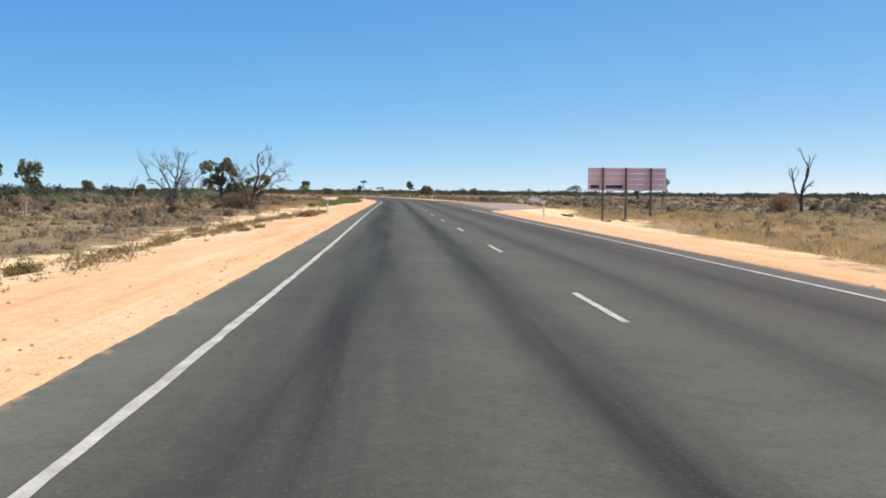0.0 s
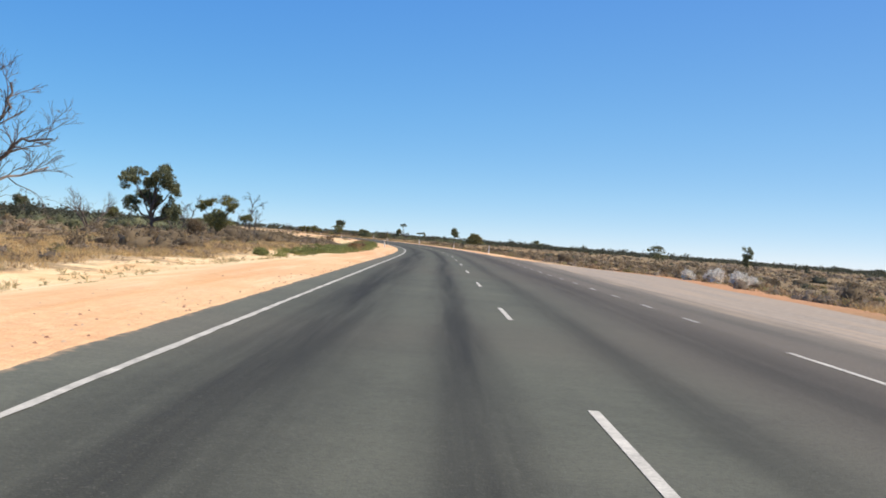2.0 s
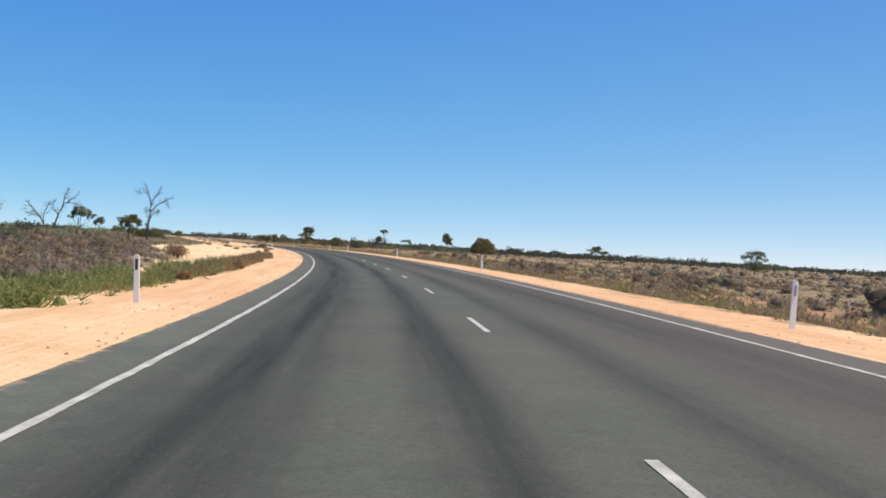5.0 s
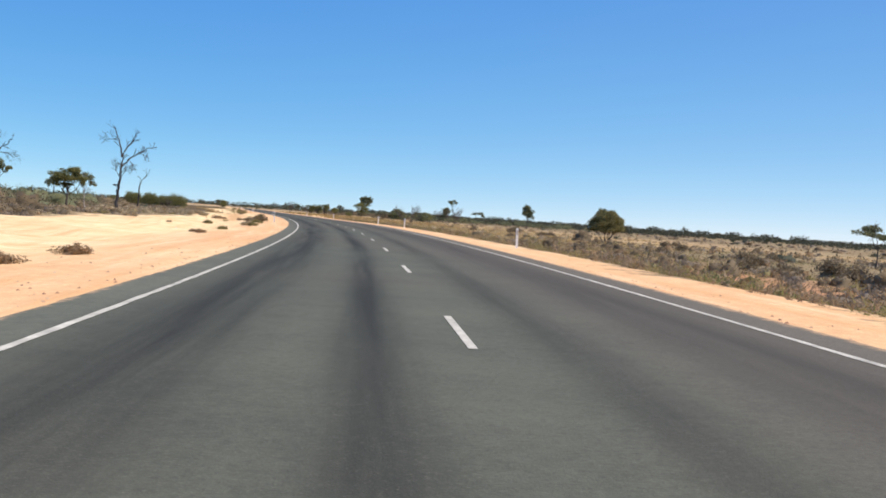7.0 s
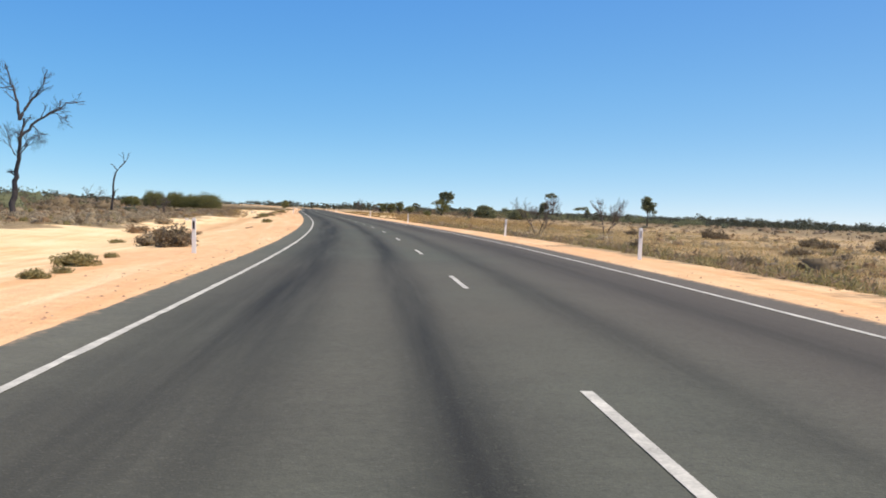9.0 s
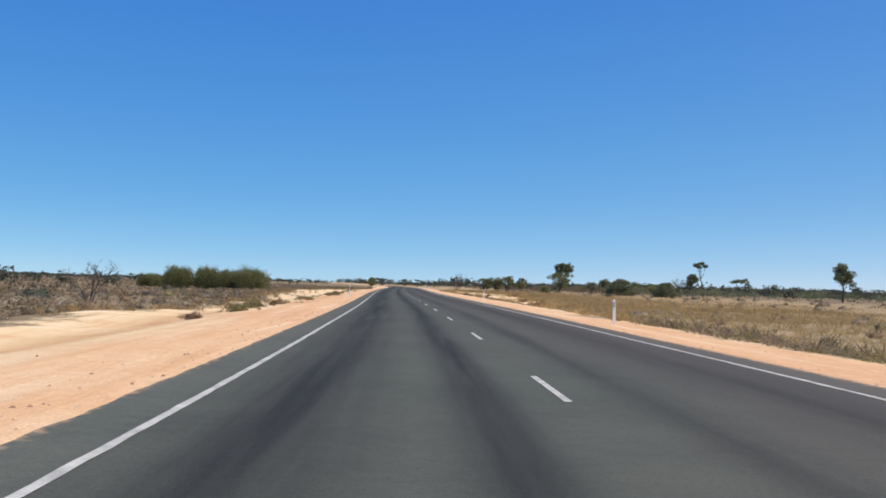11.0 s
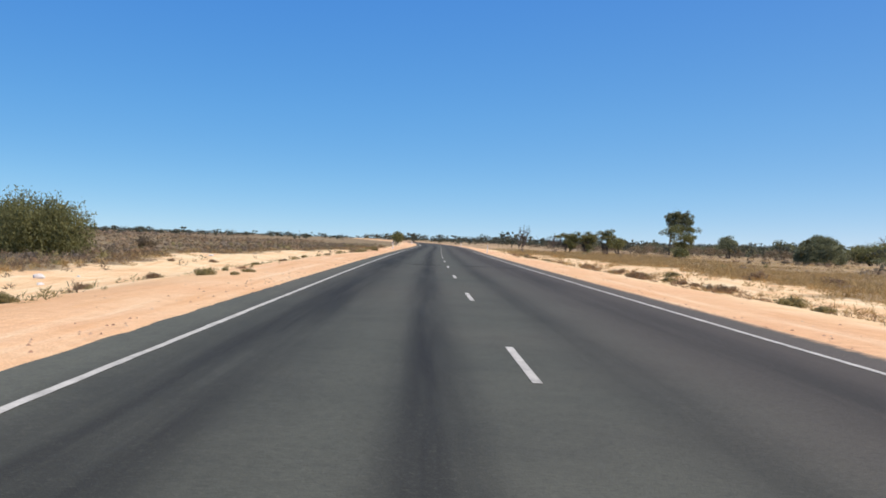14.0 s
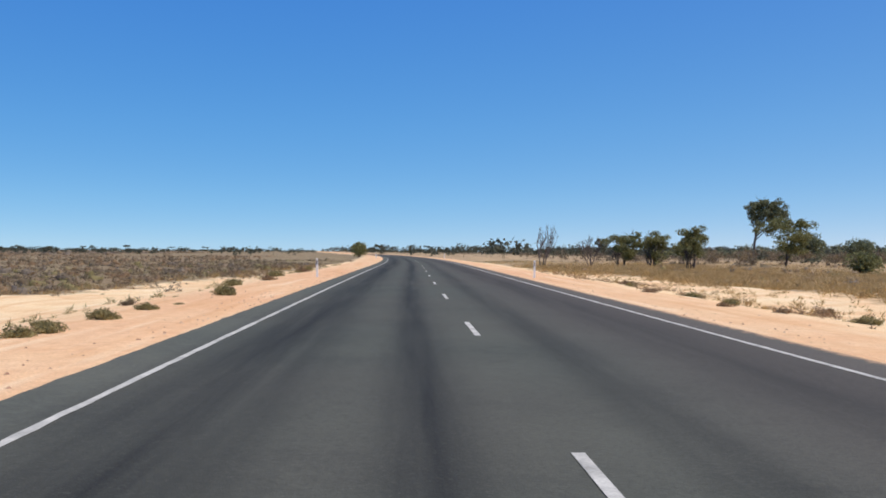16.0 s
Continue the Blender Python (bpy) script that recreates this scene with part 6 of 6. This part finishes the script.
def grass(name, leaf, count, height, seed, s_range, n_range, clear, label, blades=7, left=0.5, wide=0.10):
    r = np.random.default_rng(seed)
    s, n = strewn(name, count, r, s_range, n_range, clear, left)
    x, y = plan(s, n)
    z = ground_z(s, n)
    k = len(s)
    root = np.stack([x, y, z], 1)[:, None] + np.concatenate([r.normal(0, wide, (k, blades, 2)), np.zeros((k, blades, 1))], 2)
    tip = root + np.concatenate([r.normal(0, 0.13, (k, blades, 2)), r.uniform(0.5, 1.2, (k, blades, 1)) * height], 2)
    side = np.cross(tip - root, r.normal(0, 1, (k, blades, 3)))
    side /= np.linalg.norm(side, axis=2, keepdims=True) + 1e-9
    side *= 0.0085
    corners = np.stack([root - side * 1.2, root + side * 1.2, tip], 2).reshape(-1, 3)
    return tagged(new(name, leaf_mesh(name, corners, leaf)), label, "grass", kind="stuff")


grass("dry_grass", STRAW, 8000, 0.22, 511, (270, 700), (7.5, 60), 0.4, "dry straw-coloured grass beside the sandy verge", 13, 0.35, 0.22)
grass("golden_grass", GOLD, 11000, 0.34, 512, (-20, 100), (7.5, 40), 0.0, "tall golden dry grass", 13, 0.0, 0.2)
grass("bend_grass", STRAW, 5500, 0.26, 519, (285, 420), (8.5, 40), 0.6, "straw-coloured dry grass over the plain outside the bend", 12, 0.0, 0.25)
grass("straw_field", GOLD, 12000, 0.30, 520, (320, 680), (9.0, 60), 0.4, "golden dry grass covering the field", 13, 0.0, 0.24)
grass("olive_grass", OLIVE_LEAF, 6500, 0.20, 513, (-30, 700), (7, 26), 0.6, "thin olive grass at the edge of the sand", 13, 0.5, 0.2)
grass("olive_verge_grass", AMBER, 7000, 0.30, 514, (400, 640), (9, 30), -1.0, "amber-brown grass growing out of the sandy verge", 14, 0.0, 0.16)
grass("brown_grass", TWIG, 8500, 0.24, 515, (-30, 700), (9, 50), 0.6, "dry dull brown stalks over the plain", 13, 0.65, 0.25)


def weed_strip(name, leaf, count, height, seed, s_range, n_mid, n_wide, label, per=30, wide=1.0):
    """A ragged strip of weeds along the verge, in clumps with gaps."""
    r = np.random.default_rng(seed)
    s = r.uniform(*s_range, count)
    n = (n_mid(s) if callable(n_mid) else n_mid) + n_wide * r.normal(0, 0.5, count)
    thin = 0.5 + 0.5 * np.sin(s * 0.55 + seed) * np.sin(s * 0.23 + 2.0 * seed) + 0.35 * np.sin(s * 1.7)
    thin = thin + 1.3 * np.sin(s * 1.15 + n * 1.9 + seed) * np.sin(s * 0.62 - n * 1.4 + 2.0 * seed) + 0.5 * np.sin(n * 3.3 + s * 0.4)
    keep = r.uniform(0, 1, count) < np.clip(0.10 + 0.8 * thin, 0.02, 1)
    keep &= ((n < 0) | (n > turnout(s) + 0.7)) & (np.abs(n) > 6.9)
    s, n = s[keep], n[keep]
    h = height * r.uniform(0.4, 1.1, len(s)) * (0.75 + 0.35 * np.sin(s * 0.9 + seed))
    return mounds(name, leaf, r, s, n, h, h * wide * r.uniform(0.6, 1.1, len(s)), per, height * 1.55 / per ** 0.5 * 0.9, label, "weeds", 2, 6, 0.27, 0.75, 0.15)


weed_strip("reddish_weeds", BROWN_LEAF, 1500, 0.46, 541, (196, 242), -7.6, 0.8, "strip of upright reddish-brown weeds along the bend", per=84)
weed_strip("olive_weeds", OLIVE_LEAF, 1100, 0.42, 542, (186, 242), -7.8, 1.0, "olive weeds mixed into the reddish strip", per=84)
weed_strip("green_weeds", WEED_GREEN, 1700, 0.42, 572, (128, 172), -9.4, 2.8, "fresh green weeds on the sandy verge", per=84)
weed_strip("green_weeds", WEED_GREEN, 1200, 0.50, 543, (180, 210), -8.9, 2.0, "green weeds at the near end of the strip", per=84)
weed_strip("verge_weeds", OLIVE_LEAF, 900, 0.22, 544, (0, 60), -8.3, 1.4, "low olive weeds on the sandy verge")
weed_strip("verge_weeds", BROWN_LEAF, 700, 0.22, 545, (6, 60), -8.6, 1.6, "low brown weeds on the sandy verge")
weed_strip("verge_weeds", STRAW, 900, 0.22, 546, (0, 130), -10.8, 2.2, "dry straw weeds scattered on sand")
weed_strip("verge_weeds", OLIVE_LEAF, 800, 0.22, 547, (400, 620), -8.6, 1.6, "low olive weeds on the sandy verge")
weed_strip("verge_weeds", BROWN_LEAF, 1300, 0.24, 548, (400, 600), 10.2, 2.4, "low brown weeds on the sandy verge")
weed_strip("verge_weeds", AMBER, 1900, 0.28, 549, (400, 610), 12.2, 3.0, "low amber weeds on the sandy verge")
weed_strip("verge_weeds", TWIG, 2600, 0.30, 550, (180, 400), 9.4, 1.1, "low dull brown weeds along the verge")
def left_rim(out):
    return lambda s: -np.interp(s, *SAND_LEFT) - out


def right_rim(out):
    return lambda s: np.interp(s, *SAND_RIGHT) + out


weed_strip("rim_scrub", BROWN_LEAF, 1900, 0.34, 561, (400, 640), left_rim(1.6), 1.6, "dense brown scrub along the sand's outer rim")
weed_strip("rim_scrub", DUSK_LEAF, 4200, 0.32, 571, (400, 660), left_rim(5.0), 6.5, "dark low scrub behind the sand's outer rim")
weed_strip("rim_scrub", AMBER, 1700, 0.32, 562, (400, 640), left_rim(1.0), 1.6, "dense amber scrub along the sand's outer rim")
weed_strip("rim_scrub", AMBER, 3600, 0.42, 563, (400, 640), right_rim(1.6), 2.6, "dense amber grass along the sand's outer rim")
weed_strip("rim_scrub", GOLD, 2400, 0.30, 564, (400, 640), right_rim(3.0), 3.0, "golden grass along the sand's outer rim")
weed_strip("rim_scrub", TWIG, 2000, 0.30, 565, (-10, 180), left_rim(2.0), 2.6, "low brown scrub along the sand's outer rim")
weed_strip("rim_scrub", OLIVE_LEAF, 2200, 0.36, 566, (180, 400), right_rim(1.4), 2.0, "dense olive weeds along the sand's outer rim")
weed_strip("rim_scrub", WEED_GREEN, 700, 0.30, 573, (185, 262), right_rim(2.0), 2.4, "green weeds mixed into the rim of the verge")
weed_strip("rim_scrub", TWIG, 2800, 0.38, 568, (180, 400), right_rim(1.6), 2.4, "dense dull brown weeds along the sand's outer rim")
weed_strip("rim_scrub", STRAW, 2200, 0.28, 567, (180, 400), right_rim(3.4), 3.0, "straw grass along the sand's outer rim")
grass("amber_meadow", AMBER, 9000, 0.36, 518, (430, 650), (13, 36), 0.3, "amber dry grass beyond the sandy verge", 14, 0.0, 0.22)
grass("golden_meadow", GOLD, 7000, 0.28, 517, (85, 190), (12, 30), 0.0, "golden dry grass before the trees", 10, 1.0, 0.2)


def gravel():
    """Loose stones where the seal meets the sand."""
    r = np.random.default_rng(530)
    k = 30000
    s = r.uniform(-10, 600, k)
    side = np.where(r.uniform(0, 1, k) < 0.6, -1, 1)
    n = side * (4.62 + np.abs(r.normal(0, 0.45, k)) * np.where(r.uniform(0, 1, k) < 0.3, 4.0, 1.0))
    ok = ~((n > 0) & (turnout(s) > 4.8))
    s, n = s[ok], n[ok]
    x, y = plan(s, n)
    z = ground_z(s, n)
    q = 0.007 + 0.048 * r.uniform(0, 1, len(s)) ** 4
    base = np.array([[1, 0, 0], [0, 1, 0], [-1, 0, 0], [0, -1, 0], [0, 0, 0.8]], float)
    spin = r.uniform(0, 6.28, len(s))
    c, d = np.cos(spin), np.sin(spin)
    v = np.empty((len(s), 5, 3))
    v[:, :, 0] = base[None, :, 0] * c[:, None] - base[None, :, 1] * d[:, None]
    v[:, :, 1] = base[None, :, 0] * d[:, None] + base[None, :, 1] * c[:, None]
    v[:, :, 2] = base[None, :, 2]
    v = v * q[:, None, None] + np.stack([x, y, z + 0.004], 1)[:, None]
    f = np.array([[0, 1, 4], [1, 2, 4], [2, 3, 4], [3, 0, 4]])
    f = (f[None] + np.arange(len(s))[:, None, None] * 5).reshape(-1, 3)
    m, t, b = material("red_gravel", 0.9, 0.2)
    g = t.nodes.new("ShaderNodeNewGeometry")
    t.links.new(ramp(t, g.outputs["Random Per Island"], [(0.0, (0.22, 0.11, 0.07)), (0.5, (0.42, 0.23, 0.14)), (1.0, (0.60, 0.42, 0.28))]), b.inputs["Base Color"])
    return tagged(new("gravel", mesh_of("gravel", v.reshape(-1, 3), f, m)), "loose reddish gravel along the seal edge", "gravel", kind="stuff")


gravel()


def woodland(name, count, seed, s_range, n_range, height, leaf, label, per=70, flat=False, lean=0.5):
    """A far belt of trees: short trunks and uneven crowns of loose leaves."""
    r = np.random.default_rng(seed)
    s = r.uniform(*s_range, count)
    side = np.where(r.uniform(0, 1, count) < lean, -1, 1)
    n = side * r.uniform(*n_range, count)
    x, y = plan(s, n)
    z = ground_z(s, n)
    h = height * r.uniform(0.55, 1.3, count)
    w = h * (r.uniform(0.5, 0.8, count) if flat else r.uniform(0.7, 1.5, count))
    lobes = 5
    cl = r.normal(0, 0.36, (count, lobes, 3)) * np.stack([w, w, h * (0.12 if flat else 0.3)], 1)[:, None]
    cl[:, :, 2] += (h * (0.86 if flat else 0.58))[:, None]
    pick = r.integers(0, lobes, (count, per))
    c = cl[np.arange(count)[:, None], pick]
    v = r.normal(0, 1, (count, per, 3))
    v /= np.linalg.norm(v, axis=2, keepdims=True)
    c = c + v * r.uniform(0.4, 1.0, (count, per, 1)) * np.stack([w * 0.42, w * 0.42, h * (0.10 if flat else 0.26)], 1)[:, None]
    c += np.stack([x, y, z], 1)[:, None]
    a = r.normal(0, 1, (count, per, 3))
    a /= np.linalg.norm(a, axis=2, keepdims=True)
    b = np.cross(a, r.normal(0, 1, (count, per, 3)))
    b /= np.linalg.norm(b, axis=2, keepdims=True) + 1e-9
    q = (h * (6.0 / per) ** 0.5 * 0.34)[:, None, None] * r.uniform(0.6, 1.4, (count, per, 1))
    leaves = np.stack([c - a * q - b * q * 0.5, c + a * q - b * q * 0.5, c + b * q], 2).reshape(-1, 3)
    foot = np.stack([x, y, z - 0.1], 1)
    t = []
    for ox in (-1, 1):
        t.append(foot + np.stack([ox * h * 0.016, 0 * h, 0 * h], 1))
    head = foot + np.stack([r.normal(0, 0.05, count) * h, r.normal(0, 0.05, count) * h, h * 0.75], 1)
    stems = np.stack([t[0], t[1], head], 1).reshape(-1, 3)
    tagged(new(name, leaf_mesh(name, np.concatenate([leaves, stems]), leaf)), label, "woodland", kind="stuff")


woodland("woodland", 800, 601, (-60, 1700), (230, 620), 3.3, FAR_LEAF, "low dark mallee woodland along the skyline")
woodland("mallee_belt", 1300, 613, (-60, 1500), (260, 480), 3.3, FAR_LEAF, "continuous dark belt of mallee trees behind the plain", 46, lean=0.0)
woodland("mallee_belt", 900, 614, (-60, 1900), (420, 700), 3.6, FAR_LEAF, "continuous dark belt of mallee trees behind the plain", 36, lean=1.0)
woodland("woodland", 420, 602, (760, 1500), (6, 420), 4.6, FAR_LEAF, "low dark mallee woodland along the skyline", lean=0.04)
woodland("umbrella_woodland", 34, 603, (1050, 1700), (10, 300), 4.4, FAR_LEAF, "flat-topped mallee trees standing over the skyline", 90, True)
woodland("skyline_scrub", 3400, 604, (-60, 1900), (260, 900), 2.8, FAR_LEAF, "dark scrub thickets along the skyline", 24)
woodland("skyline_scrub", 1300, 605, (820, 1900), (5, 420), 2.6, FAR_LEAF, "dark scrub thickets along the skyline", 40)
woodland("scattered_trees", 46, 606, (40, 330), (45, 130), 2.8, FAR_LEAF, "dark scattered small trees over the scrub", 260, lean=1.0)
woodland("thicket", 240, 607, (270, 540), (44, 130), 2.3, FAR_LEAF, "dark low thicket behind the dead trees", 150, lean=1.0)
woodland("thicket", 150, 609, (60, 270), (46, 130), 2.4, FAR_LEAF, "dark low thicket behind the dead trees", 150, lean=1.0)
woodland("thicket", 520, 608, (120, 900), (130, 300), 2.3, FAR_LEAF, "dark low thicket across the far plain", 70, lean=0.1)
woodland("roadside_thicket", 300, 615, (600, 880), (42, 230), 2.8, FAR_LEAF, "dark olive thicket behind the roadside trees", 150, lean=0.0)
woodland("roadside_belt", 240, 616, (590, 1000), (75, 200), 3.4, FAR_LEAF, "dark belt of trees behind the roadside field", 110, lean=0.0)
woodland("brown_thicket", 90, 611, (618, 740), (24, 85), 2.0, DUSK_LEAF, "dull brown thicket among green roadside trees", 300, lean=0.0)
woodland("dark_thicket", 110, 612, (560, 760), (52, 120), 2.6, GUM_LEAF, "olive thicket behind green roadside trees", 260, lean=0.0)
